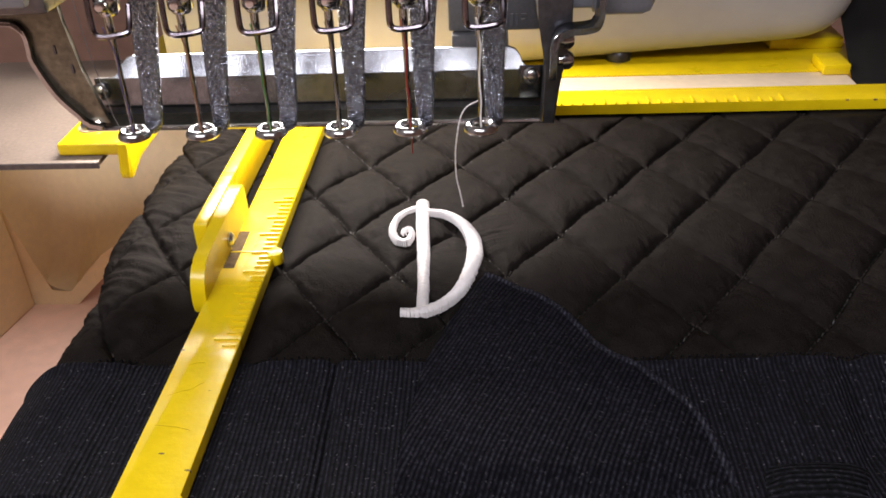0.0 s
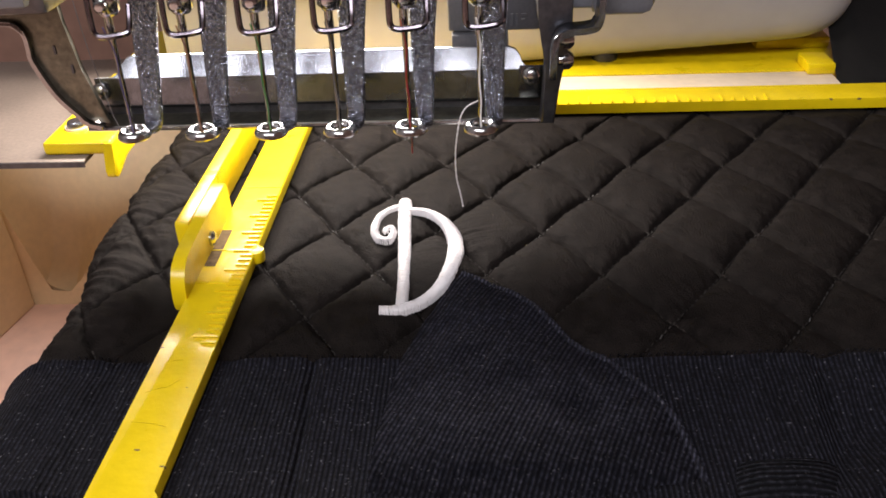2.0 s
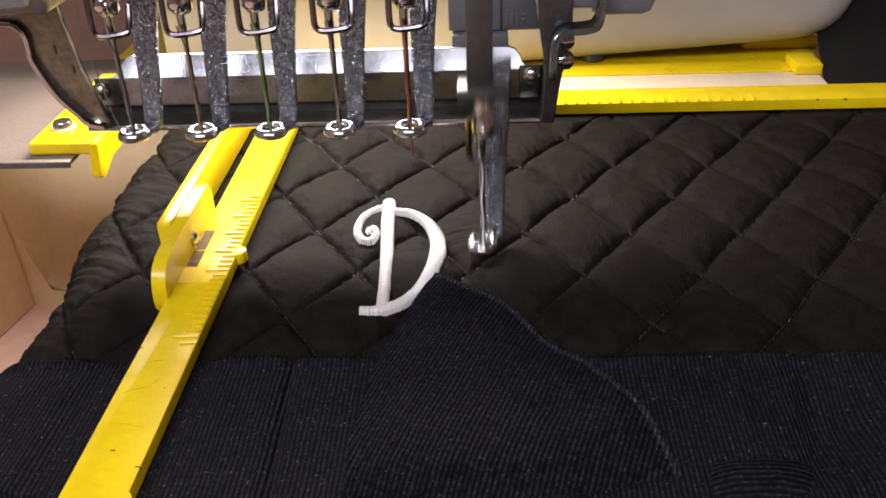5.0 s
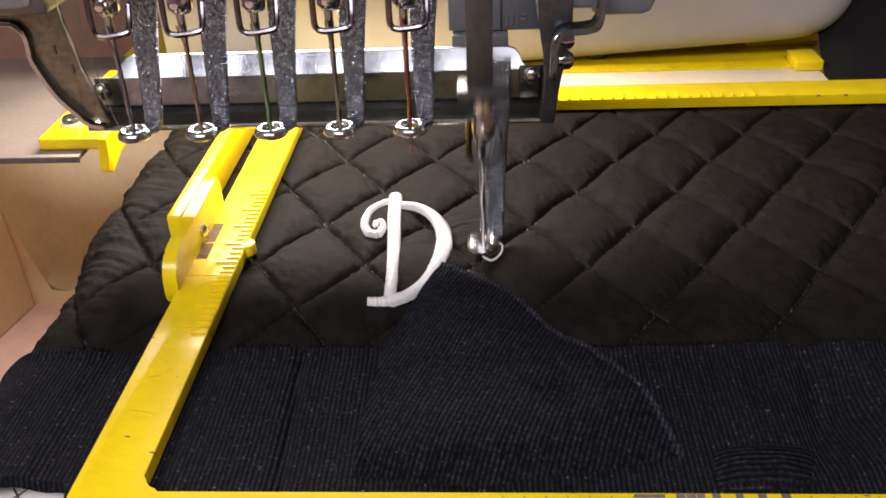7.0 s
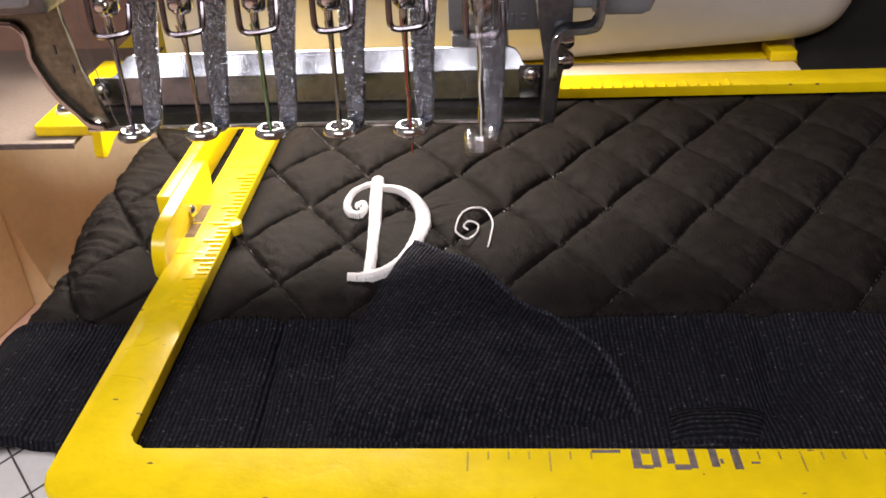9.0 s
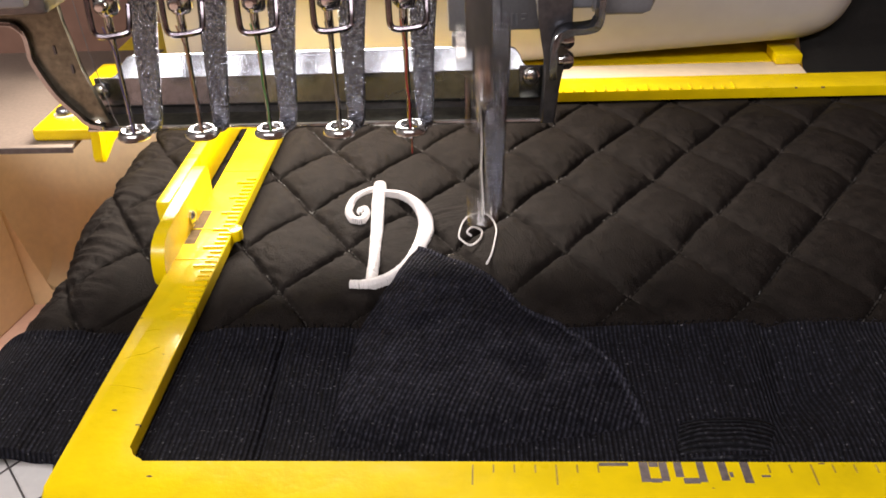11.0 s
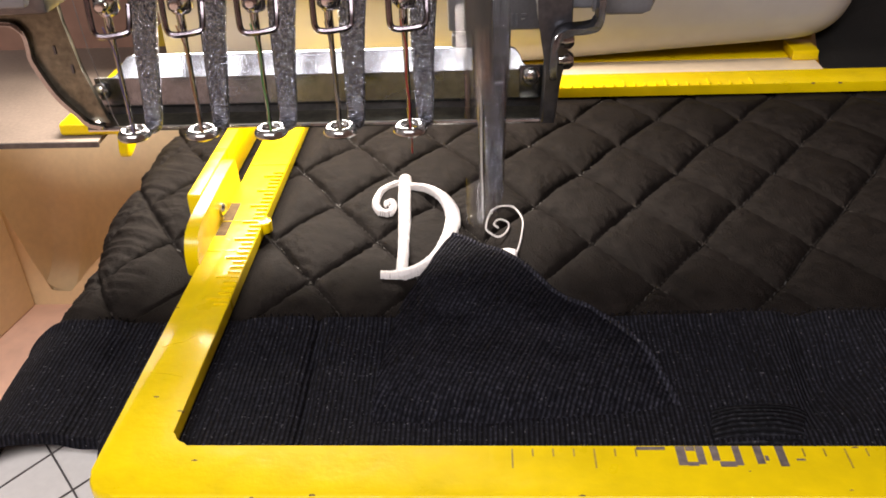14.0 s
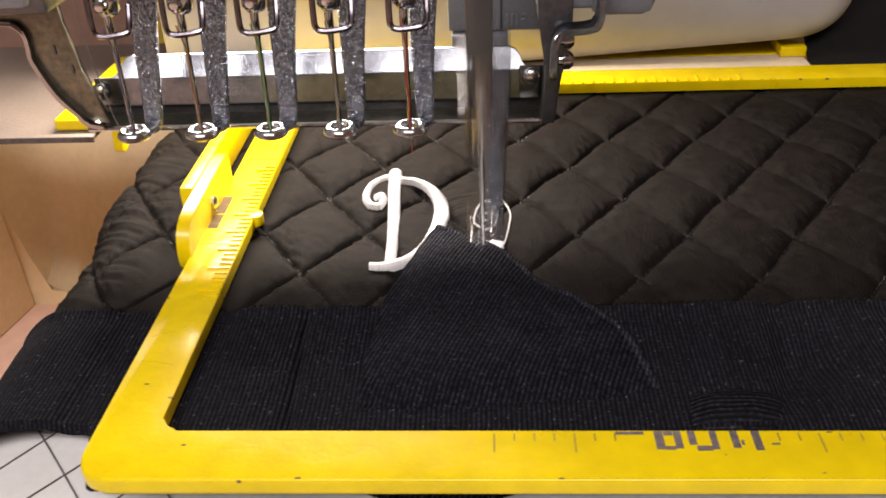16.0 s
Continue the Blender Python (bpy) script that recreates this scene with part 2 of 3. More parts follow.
# invented fixture, out of view, around the lamp added to light the front
hanging_light = thing("hanging_light", (0, 0, 0), "long pale hanging light, unseen, added to hold the room lamp", "hanging light")
hanging_light.matrix_basis = look(ROOM_AT, ROOM_TO)
part("housing", box(-680, -190, 12, 680, 190, 60, 6), PALE, hanging_light)
for x in (-672, 672):
    part("end_cap", box(x - 8, -190, -6, x + 8, 190, 12, 2), PALE, hanging_light)
    part("hanger_cable", tube([(x * 0.8, 0, 58), (x * 0.8, 330, 360)], 2.5, 8), DARK, hanging_light, "thin dark hanger cable")

# ---- machine stand, cream lower body ----
stand = thing("machine_stand", (-180, 372, -150), "beige moulded machine stand with a rimmed arched cut-out", "stand")


def under(p):
    return p[0] + 180, p[1] + 150


# the rim of the moulded cut-out, seen from the front, and the cove that runs back from it
RIM_IN = [(-236.7, -79.7), (-232.8, -93.8), (-228.9, -109.0), (-225.0, -125.1), (-220.9, -142.5), (-210.1, -143.6), (-204.1, -136.0), (-198.2, -128.1), (-190.0, -121.1), (-180.7, -115.1), (-161.3, -104.8), (-137.9, -99.4), (-90.0, -82.0), (0.0, -76.0), (140.0, -76.0)]
RIM_OUT = [(-237.1, -80.8), (-233.8, -97.1), (-232.4, -121.1), (-231.4, -147.8), (-231.4, -154.1), (-213.0, -155.0), (-204.4, -146.1), (-190.1, -132.5), (-174.9, -120.3), (-159.5, -113.6), (-142.8, -108.5), (-90.0, -90.0), (0.0, -84.0), (140.0, -84.0)]


def even(points, n):
    """The points spread evenly along their own line."""
    run = [0.0]
    for p, q in zip(points, points[1:]):
        run.append(run[-1] + math.dist(p, q))
    at = [run[-1] * i / n for i in range(n + 1)]
    return [(float(np.interp(d, run, [p[0] for p in points])), float(np.interp(d, run, [p[1] for p in points]))) for d in at]


INNER = even(soft2d(RIM_IN[:5], 4)[:-1] + soft2d(RIM_IN[5:], 4), 90)


def cove_point(u, v):
    x, z = INNER[u]
    return Vector((x + 180 + 5 * v, -4 + 30 * math.sin(v * math.pi / 2), z + 150 + (-37 - z) * (v ** 1.7)))


part("cove", sheet(cove_point, range(91), [i / 24 for i in range(25)]), CABINET, stand, "smooth beige cove that curves up to the plate")
part("rim", prism([under(p) for p in [*RIM_IN, *reversed(RIM_OUT)]], "y", -4.5, -1.0, 1.2, 3), CABINET, stand, "thick rounded rim of the cut-out")
bm = prism([(y - 372, z + 150) for y, z in [(367, -150), (365.5, -120), (363.5, -95), (356, -20), (-40, -20), (-40, -150)]], "x", -110, -50.5, 1.5)
bmesh.ops.rotate(bm, verts=bm.verts, cent=(-50.5, -6, 0), matrix=Matrix.Rotation(radians(-10.0), 3, "Z"))
part("side_panel", bm, CABINET, stand, "slanted beige side panel")

shell = thing("sewing_machine_bed", (0, 330, -14), "cream enamelled sewing machine bed with a rounded end", "machine bed")


def shell_point(u, v):
    # a long rounded body whose underside climbs to the right, closed by a round end
    x = -104 + u
    end = max(0.0, (x - 90) / 32)
    k = math.sqrt(max(0.0, 1 - min(1, end) ** 3.5))
    a = 2 * math.pi * v
    rise = 0.064 * (x - 22)
    c, s = math.cos(a), math.sin(a)
    e = 0.3
    return Vector((x, -12 + 40 * k * math.copysign(abs(c) ** e, c), 51 + rise * 0.5 + (38 - rise * 0.5) * (k * 0.8 + 0.2 * (k > 0)) * math.copysign(abs(s) ** e, s) * (k ** 0.15 if k > 0 else 0)))


bm = sheet(shell_point, [*spaced(0, 172, 8), *spaced(175, 226, 1.6)], [i / 48 for i in range(49)])
bmesh.ops.remove_doubles(bm, verts=bm.verts, dist=0.01)
part("arm_shell", bm, CREAM, shell)
part("pedestal", box(-95, 10, 0, 60, 60, 40, 3), CREAM, shell)

# ---- the sewing head with its parked needles ----
PITCH, ROW_Y, FIRST_X = 14.3, 169.0, -73.4
NEEDLE_X = [FIRST_X + PITCH * i for i in range(6)]
head = thing("embroidery_head", (0, 0, 0), "steel embroidery head with a row of parked needles", "sewing head")
# unseen plate added to keep the head lamp's light off the cream shell
part("lamp_shade", box(-122, 272.2, 41, 12, 273.0, 93, 0.3), DARK, head, "added dark plate, unseen, blocking lamp light from the machine bed")
part("head_body", box(-150, 172, 93, 40, 280, 170, 6), GREY, head, "grey head cover above the needles")

part("lip_rail", prism(strip([(180.6, 23.3), (188.2, 23.3)], 0.6), "x", -88.5, 13, 0.1), AGED, head, "narrow polished lower lip of the thread trough")
part("lip_edge", tube([(-88.4, 180.6, 23.3), (13, 180.6, 23.3)], 0.6, 8), STEEL, head, "bright rolled edge of the lip")
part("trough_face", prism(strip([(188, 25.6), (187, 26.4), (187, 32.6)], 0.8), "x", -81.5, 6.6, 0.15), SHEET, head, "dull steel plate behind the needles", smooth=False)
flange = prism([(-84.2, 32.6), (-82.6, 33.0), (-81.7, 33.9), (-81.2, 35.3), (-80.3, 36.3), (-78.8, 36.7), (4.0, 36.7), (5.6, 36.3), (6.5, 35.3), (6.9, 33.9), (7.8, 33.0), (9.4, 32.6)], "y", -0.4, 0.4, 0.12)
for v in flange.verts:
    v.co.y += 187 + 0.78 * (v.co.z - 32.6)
part("trough_flange", flange, LIT_STEEL, head, "sloped steel flange with curved ends, in a lit tone", smooth=False)
for x0, x1 in ((-87.6, -81.7), (6.8, 12.6)):
    part("end_strip", prism(strip([(188, 25.7), (187.2, 26.5), (187.2, 32.6)], 0.6), "x", x0, x1, 0.15), SHEET, head, smooth=False)
part("trough_floor", box(-87.5, 188.2, 22.6, 12.4, 193.8, 26.8, 0.2), DARK, head, "dark slot under the trough")
part("trough_back", box(-80, 191.2, 24, 5.5, 194, 35.4, 0.3), DARK, head)
part("end_cover", box(6.4, 186.0, 26.4, 12.6, 186.5, 33.6, 0.15), SHEET, head)
for x, z in ((-86.3, 29.8), (8.9, 31.4)):
    pan_screw((x, 186.6 if x < 0 else 185.9, z), "y", 2.0, head)

# left end bracket: a plate with a bent bright rim
LEFT = [(-108, 58), (-108, 48.2), (-101, 48.0), (-97.5, 47.6), (-95.8, 45.2), (-95.6, 42.2), (-95.8, 39.4), (-92.8, 32.1), (-89.0, 27.5), (-87.6, 25.8), (-83.0, 24.8), (-84.6, 30.4), (-86.8, 37.6), (-87.4, 43.2), (-88.2, 46.8), (-88.6, 58)]
bracket_left = part("side_bracket", prism(LEFT, "y", 180, 181.4, 0.25), AGED, head, "worn steel end bracket of the trough")
part("rim", prism(strip(soft2d([(-112, 47.9), (-101, 47.7), (-97.6, 47.2), (-96.2, 45.0), (-96.1, 42.2), (-96.0, 39.2), (-93.0, 32.0), (-89.3, 27.3), (-87.7, 25.2), (-84.4, 24.2)], 5), 0.9), "y", 178.6, 181, 0.2), NEEDLE, bracket_left, "bent bright rim of the bracket")
for x, z in ((-91.0, 41.6), (-88.2, 37.4)):
    part("slot", box(x - 0.25, 179.7, z - 0.9, x + 0.25, 180.02, z + 0.9, 0), DARK, bracket_left, "small stamped mark")
part("left_block", box(-112, 172, 51.0, -86.5, 186, 82, 1.5), DARK, head, "dark steel block above the bracket")
part("left_cover", box(-104, 168, 53.5, -88.5, 171, 82, 1.0), GREY, head)

# right end bracket with a bright strap and two screws
RIGHT = [(10.6, 24.2), (13.4, 24.2), (14.6, 34), (16.6, 43.8), (16.6, 60), (9.2, 60), (9.8, 46), (11.8, 36)]
bracket_right = part("side_bracket", prism(RIGHT, "y", 176.5, 183.5, 0.4), DARK, head, "dark steel end bracket of the trough")
part("strap", prism(strip(soft2d([(12.6, 35.5), (12.9, 42.2), (14.6, 44.8), (19.4, 45.4), (21.4, 47), (21.9, 56)], 6), 1.3), "y", 171.5, 176.4, 0.25), SHEET, bracket_right, "bent bright steel strap")
for x, z in ((15.2, 41.8), (15.4, 37.6)):
    part("screw", lathe([(0.0, 3.2), (1.2, 3.0), (1.9, 2.2), (2.0, 0.9), (1.4, 0.8), (1.4, 0)], (14.0, 177.6, z), "x", 18), STEEL, bracket_right, "round steel screw head")
part("right_block", box(9.4, 178.5, 47.4, 24.0, 204, 82, 1.5), GREY, head, "grey plastic block with rounded corners")
part("right_step", box(20.0, 177.4, 46.0, 32.9, 200, 82, 2.4), GREY, head)

rear_block = part("guide_block", box(-9.5, 205, 35.3, 13, 218, 82, 0.8), GREY, head, "grey plastic guide block behind the needles")
part("groove", box(2.6, 204.6, 35.8, 3.0, 205.05, 55, 0), DARK, rear_block)
for x0, x1, z0, z1 in ((3.8, 4.3, 36.6, 39.4), (5.0, 5.5, 36.6, 39.4), (6.2, 6.7, 36.6, 39.4), (7.4, 8.6, 38.9, 39.4), (7.4, 8.2, 37.8, 38.2)):
    part("raised_mark", box(x0, 204.6, z0, x1, 205.05, z1, 0), GREY, rear_block)
part("guide_cage", box(-8.7, 203, 31.4, 4.4, 210, 35.2, 0.5), GREY, head, "dark cage under the guide block")
part("cage_rail", tube([(-8.4, 202.6, 32.2), (4.0, 202.6, 32.2)], 0.5, 8), STEEL, head)

# (height, left, right, depth) down the presser foot bar, from the needle's axis
FOOT = [(64, 0.2, 6.4, 14.0), (54, 0.0, 6.2, 12.0), (45, 0.2, 5.4, 9.4), (36, 0.6, 4.9, 7.0), (31, 0.8, 4.7, 5.6), (28.6, 0.9, 4.6, 4.8), (27.5, 1.0, 4.5, 4.0), (27.0, 1.2, 4.2, 2.9), (26.9, 1.4, 3.4, 1.8)]


def presser_foot(parent, label):
    """A tapered bar that leans back, bent forward at the bottom into a flat ring; the needle passes at x = 0, y = 0."""
    bm = bmesh.new()
    rows = []
    left = curve_through([(l, y, z) for z, l, r, y in FOOT], 4)
    right = curve_through([(r, y, z) for z, l, r, y in FOOT], 4)
    for i, (a, b) in enumerate(zip(left, right)):
        d = left[min(i + 1, len(left) - 1)] - left[max(i - 1, 0)]
        n = Vector((0, d.z, -d.y)).normalized() * 0.75
        rim = Vector((0.4, 0, 0))
        rows.append([bm.verts.new(p) for p in (a + rim + n, a + n * 0.4, a - n, b - n, b + n * 0.4, b - rim + n)])
    for a, b in zip(rows, rows[1:]):
        for k in range(6):
            bm.faces.new((a[k], a[(k + 1) % 6], b[(k + 1) % 6], b[k]))
    bm.faces.new(rows[0])
    bm.faces.new(rows[-1][::-1])
    foot = part("presser_foot", bm, CAST, parent, label)
    part("ring", lathe([(1.5, 26.5), (1.52, 27.1), (1.68, 27.55), (1.95, 27.85), (2.3, 28.05), (2.6, 28.02), (2.95, 27.8), (3.25, 27.45), (3.45, 27.0), (3.5, 26.6), (3.2, 26.2), (1.7, 26.2), (1.5, 26.5)], (0, 0, 0), "z", 32), STEEL, foot, "flat polished ring of the presser foot")
    return foot


def needle_unit(parent, thread):
    """Needle bar, clamp, wire guide, needle with its thread, and presser foot."""
    bar = part("needle_bar", box(-2.6, -1.6, 61, 2.6, 3.0, 100, 0.6), DARK, parent, "dark square needle bar")
    part("collar", box(-4.6, -2.0, 60.2, 5.6, 3.2, 63.2, 0.5), DARK, bar, "dark clamp collar")
    clamp = part("needle_clamp", lathe([(0, 51.6), (1.6, 51.8), (2.4, 52.8), (2.5, 55.5), (1.9, 57), (1.9, 61)], (0.4, 0, 0), "z", 18), STEEL, parent, "rounded chrome needle clamp")
    part("clamp_screw", lathe([(1.25, 0), (1.25, -1.4), (0.8, -1.9), (0, -2.0)], (0.4, -2.1, 54.2), "y", 14), STEEL, clamp)
    part("guide_loop", tube(curve_through([(-2.4, -2.0, 57), (-2.5, -2.2, 51.0), (-2.2, -2.3, 48.8), (-0.6, -2.4, 48.2), (2.8, -2.2, 48.5), (4.2, -1.6, 49.0), (4.5, -0.8, 50.8), (4.4, 0.6, 53.5)], 5), 0.62, 8), WIRE, parent, "bent dark wire thread guide")
    n = part("needle", lathe([(0.85, 58), (0.85, 47.6), (0.55, 46.2), (0.5, 30), (0.34, 27.6), (0.02, 25.6)], (0, 0, 0), "z", 10), NEEDLE, parent, "long steel sewing needle")
    part("thread", tube(curve_through([(-0.5, -2.2, 50), (0.2, -0.8, 44), (-0.15, -0.65, 38), (0.15, -0.65, 33), (0, -0.6, 29), (0.1, 0.0, 26.2)], 6), 0.17, 6), thread, n, "fine thread running down the needle")
    return presser_foot(parent, "pitted chrome presser foot bar")


for x, thread in zip(NEEDLE_X[:5], (PURPLE, BROWN, GREEN, SLATE, RED)):
    unit = thing("needle_unit", (x, ROW_Y, 0), "parked steel needle with presser foot, threaded in " + thread.name.split("_")[0], "needle unit", "row of needles")
    needle_unit(unit, thread)

# the working needle, which rises and falls
working = thing("working_needle_unit", (NEEDLE_X[5], ROW_Y, 0), "steel needle bar with presser foot, stitching up and down", "needle unit", "row of needles")
needle_unit(working, THREAD)

tagged(part("loose_thread", tube(curve_through([(-81.0, 172, 56), (-80.2, 172, 44.4), (-79.2, 172, 36.7), (-78.2, 171.6, 30.5), (-76.6, 170.4, 27.2)], 6), 0.1, 5), SLATE), "fine dark thread hanging to the first ring", "thread")
red_tail = tagged(part("thread_tail", tube(curve_through([(NEEDLE_X[4], ROW_Y, 28), (NEEDLE_X[4] + 0.2, ROW_Y - 0.3, 25), (NEEDLE_X[4] + 0.1, ROW_Y - 0.4, 21.6)], 5), 0.14, 6), RED), "short red thread end hanging below a ring", "thread")
TAIL = curve_through([(-1.6, 170, 32.6), (-3.0, 170, 31.9), (-4.7, 170, 30.9), (-6.0, 170, 28.7), (-6.8, 170, 24.8), (-7.3, 170, 20.3), (-7.2, 170, 15.1), (-6.6, 170, 11.8), (-6.0, 170, 8.2)], 10)
bm = bmesh.new()
for turn in (0, math.pi):
    tube([p + Vector((math.cos(i * 0.95 + turn), math.sin(i * 0.95 + turn), 0)) * 0.10 for i, p in enumerate(TAIL)], 0.085, 5, bm=bm)
white_tail = tagged(part("thread_tail", bm, THREAD), "loose twisted white thread end hanging below the needle", "thread")

# ---- the clamp frame, which carries the cloth; all below is given as it lies at the start ----
hoop = thing("clamp_frame", (0, 0, 0), "yellow enamelled steel clamp frame with ruler marks, worn edges", "frame")


def rounded(x0, y0, x1, y1, r, steps=5):
    pts = []
    for cx, cy, a0 in ((x1 - r, y1 - r, 0), (x0 + r, y1 - r, 90), (x0 + r, y0 + r, 180), (x1 - r, y0 + r, 270)):
        pts += [(cx + r * math.cos(radians(a0 + 90 * k / steps)), cy + r * math.sin(radians(a0 + 90 * k / steps))) for k in range(steps + 1)]
    return pts


T = 3.0
# one flat window: left arm, front bar with rounded inner and outer corner
CORNER = [(-47.2 + 3.2 - 3.2 * math.cos(radians(a)), 92.0 + 3.2 - 3.2 * math.sin(radians(a))) for a in (0, 15, 30, 45, 60, 75, 90)]
OUTER = [(-57.6 + 5.5 - 5.5 * math.cos(radians(a)), 81.0 + 5.5 - 5.5 * math.sin(radians(a))) for a in (90, 75, 60, 45, 30, 15, 0)]
part("window_bar", prism([(-47.2, 246.2), *CORNER, (150, 92.0), (150, 81.0), *OUTER, (-57.6, 246.2)], "z", -T, 0, 0.55, 3), YELLOW, hoop)
part("rear_bar", prism(rounded(-57.6, 246.4, 190, 258, 0.8), "z", -T, 0.0, 0.5, 3), YELLOW, hoop)
part("edge_nub", prism(rounded(-48.4, 163.4, -45.4, 167.2, 1.4), "z", -2.2, 0.5, 0.4), YELLOW, hoop, "small rounded nub on the arm's edge")
part("pale_strip", box(-57, 258.2, -3, 109.2, 271, -0.6, 0.3), BIRCH, hoop, "pale strip behind the rear bar")
part("rear_plate", prism(rounded(-122, 271.2, 118, 330, 3), "z", -3.2, -0.4, 0.5), YELLOW, hoop)
part("rear_tab", box(101.5, 267.5, -0.6, 109.8, 279, 2.8, 0.6), YELLOW, hoop)
part("rear_step", box(92, 292, -0.6, 116, 326, 3.2, 1.0), YELLOW, hoop)
part("knob", lathe([(4.2, -0.6), (4.2, 1.6), (3.6, 2.6), (2.0, 3.0), (0, 3.0)], (42, 287, 0), "z", 20), DARK, hoop, "black round knob")
# hinge wall, ear and pin on the left arm
wall = [(166.6, -2.6), (165.6, -1.2), (165.4, 6.4), (166.0, 7.2), (262, 7.2), (262, -2.6)]
part("hinge_wall", prism(wall, "x", -64.0, -60.9, 0.35), YELLOW, hoop, "upright yellow hinge wall beside the arm")
ear = soft2d([(147.2, -2.8), (146.9, 0.0), (147.6, 3.4), (149.8, 6.0), (153.4, 7.2), (166, 7.8), (181, 8.0), (183.4, 7.4), (184.3, 5.4), (184.5, 0.2)], 4)
part("hinge_ear", prism([*ear, (184.5, -2.8)], "x", -60.0, -57.1, 0.4), YELLOW, hoop, "upright yellow hinge ear with rounded end")
part("hinge_pin", lathe([(1.7, 0), (1.7, 0.5), (1.2, 1.0), (0, 1.2)], (-57.1, 167.2, 2.4), "x", 18), STEEL, hoop, "round steel hinge pin head")
part("hinge_slot", box(-57.0, 159.4, -0.4, -54.6, 175.0, 0.05, 0), CHIP, hoop, "dark slot beside the hinge")
# left carriage bracket with its turned-down lip, and the plate under it
part("side_plate", box(-116.6, 217.0, 0.1, -97.4, 272, 3.9, 1.0, 3), YELLOW, hoop)
part("side_lip", prism(soft2d([(216.6, 3.6), (215.0, -2.5), (214.4, -4.6), (215.4, -5.8), (218.5, -5.4), (226, -2.6)], 4) + [(272, -3), (272, 3.6)], "x", -99.6, -97.0, 0.5), YELLOW, hoop, "turned-down yellow lip")
part("side_screw", lathe([(2.7, 3.9), (2.7, 5.4), (2.3, 6.0), (0, 6.1)], (-110.6, 227.5, 0), "z", 22), LIT_STEEL, hoop, "flat chrome screw on the bracket")
part("side_washer", lathe([(3.4, 3.9), (3.4, 4.4), (0, 4.4)], (-110.6, 227.5, 0), "z", 22), BIRCH, hoop)
plate = part("carriage_plate", box(-330, 213.4, -1.3, -104.5, 297, 0.0, 0.15), PLATE, hoop, "scuffed beige metal plate")
part("plate_edge", box(-330, 212.9, -1.6, -104.2, 213.38, -0.1, 0), DARK, plate, "dark cut edge")

# ruler marks, proud of the enamel
IN8 = 3.175
long_tick = box(-0.24, 0, 0, 0.24, 4.6, 0.42, 0)
short_tick = box(-0.22, 0, 0, 0.22, 2.6, 0.42, 0)


def tick_mesh(name, bm, mat):
    ob = part(name, bm, mat, hoop, smooth=False)
    return ob


LONG, SHORT = tick_mesh("ruler_mark", long_tick, YELLOW), tick_mesh("ruler_mark", short_tick, YELLOW)


def mark(source, x, y, z, turn):
    ob = source.copy()
    scene.collection.objects.link(ob)
    ob.matrix_basis = pose(x * MM, y * MM, z * MM, 0, 0, turn)
    return ob


LONG.matrix_basis = pose(0.0333, 0.2466, 0)
for i in [*range(-5, 0), *range(1, 17)]:
    mark(LONG if i % 4 == 0 else SHORT, 33.3 + IN8 * i, 246.6, 0.0, 0)
SHORT.matrix_basis = pose(-0.0475, 0.1320, 0, 0, 0, 90)
for i in range(1, 31):
    mark(LONG if i % 4 == 1 else SHORT, -47.5, 132.0 + IN8 * 0.62 * i, 0.0, 90)
for i, y in enumerate((165.8, 152.6, 196.0)):
    part("scored_line", box(-57.0, y, 0, -47.6, y + 0.3, 0.14, 0), YELLOW, hoop)
# scratches through the gloss of the arm
for x0, y0, x1, y1 in ((-56.2, 118.0, -52.6, 119.6), (-52.4, 119.8, -50.6, 121.6), (-55.0, 126.4, -52.0, 127.2), (-53.2, 133.6, -51.6, 136.0), (-56.0, 110.6, -49.8, 109.4), (-50.8, 142.2, -49.2, 143.0)):
    part("scratch", tube(curve_through([(x0, y0, 0.0), ((x0 + x1) / 2, (y0 + y1) / 2 + 0.25, 0.03), (x1, y1, 0.0)], 4), 0.06, 5), YELLOW, hoop)
# worn ink ruler and letters on the front bar
for i in range(0, 26):
    x = 8.0 + IN8 * i
    if 28 < x < 52:
        continue
    n = 4.2 if i % 4 == 0 else 1.7
    part("ink_mark", box(x - 0.14, 91.2 - n, 0.0, x + 0.14, 91.2, 0.02, 0), FAINT, hoop)
for x0, y0, x1, y1 in ((33.2, 87.6, 34.6, 91.7), (34.6, 87.5, 36.2, 88.3), (36.2, 87.8, 37.4, 91.7), (34.7, 90.7, 36.1, 91.7), (38.4, 88.6, 39.6, 91.7), (39.4, 87.3, 41.8, 88.4), (41.8, 87.6, 42.9, 91.7), (45.0, 87.9, 46.2, 91.7), (46.4, 88.6, 46.9, 89.6), (48.3, 87.4, 49.6, 91.7), (51.0, 88.6, 52.3, 89.0), (27.2, 90.9, 31.6, 91.6)):
    part("ink_bar", box(x0, y0, 0.0, x1, y1, 0.03, 0), INK, hoop)
random.seed(4)
CHIPS = [(45.8, 246.5), (52, 246.7), (74, 246.6), (90.4, 246.6), (101.8, 246.5), (109.6, 246.4), (-41.8, 88.7), (-31, 80.9), (-22, 81.4), (18, 81.4), (43.4, 86.4), (57, 82.6), (-49.2, 119.4), (-47.6, 100.3), (-57.2, 131.0), (60.5, 91.4), (-52.8, 104.0)]
for x, y in CHIPS:
    w = random.uniform(0.25, 0.6)
    pts = [(x + w * random.uniform(0.7, 1.2) * math.cos(a), y + 0.35 * w * random.uniform(0.6, 1.3) * math.sin(a)) for a in (k * math.pi / 4 for k in range(8))]
    part("paint_chip", prism(pts, "z", -0.4, 0.012, 0), CHIP, hoop)

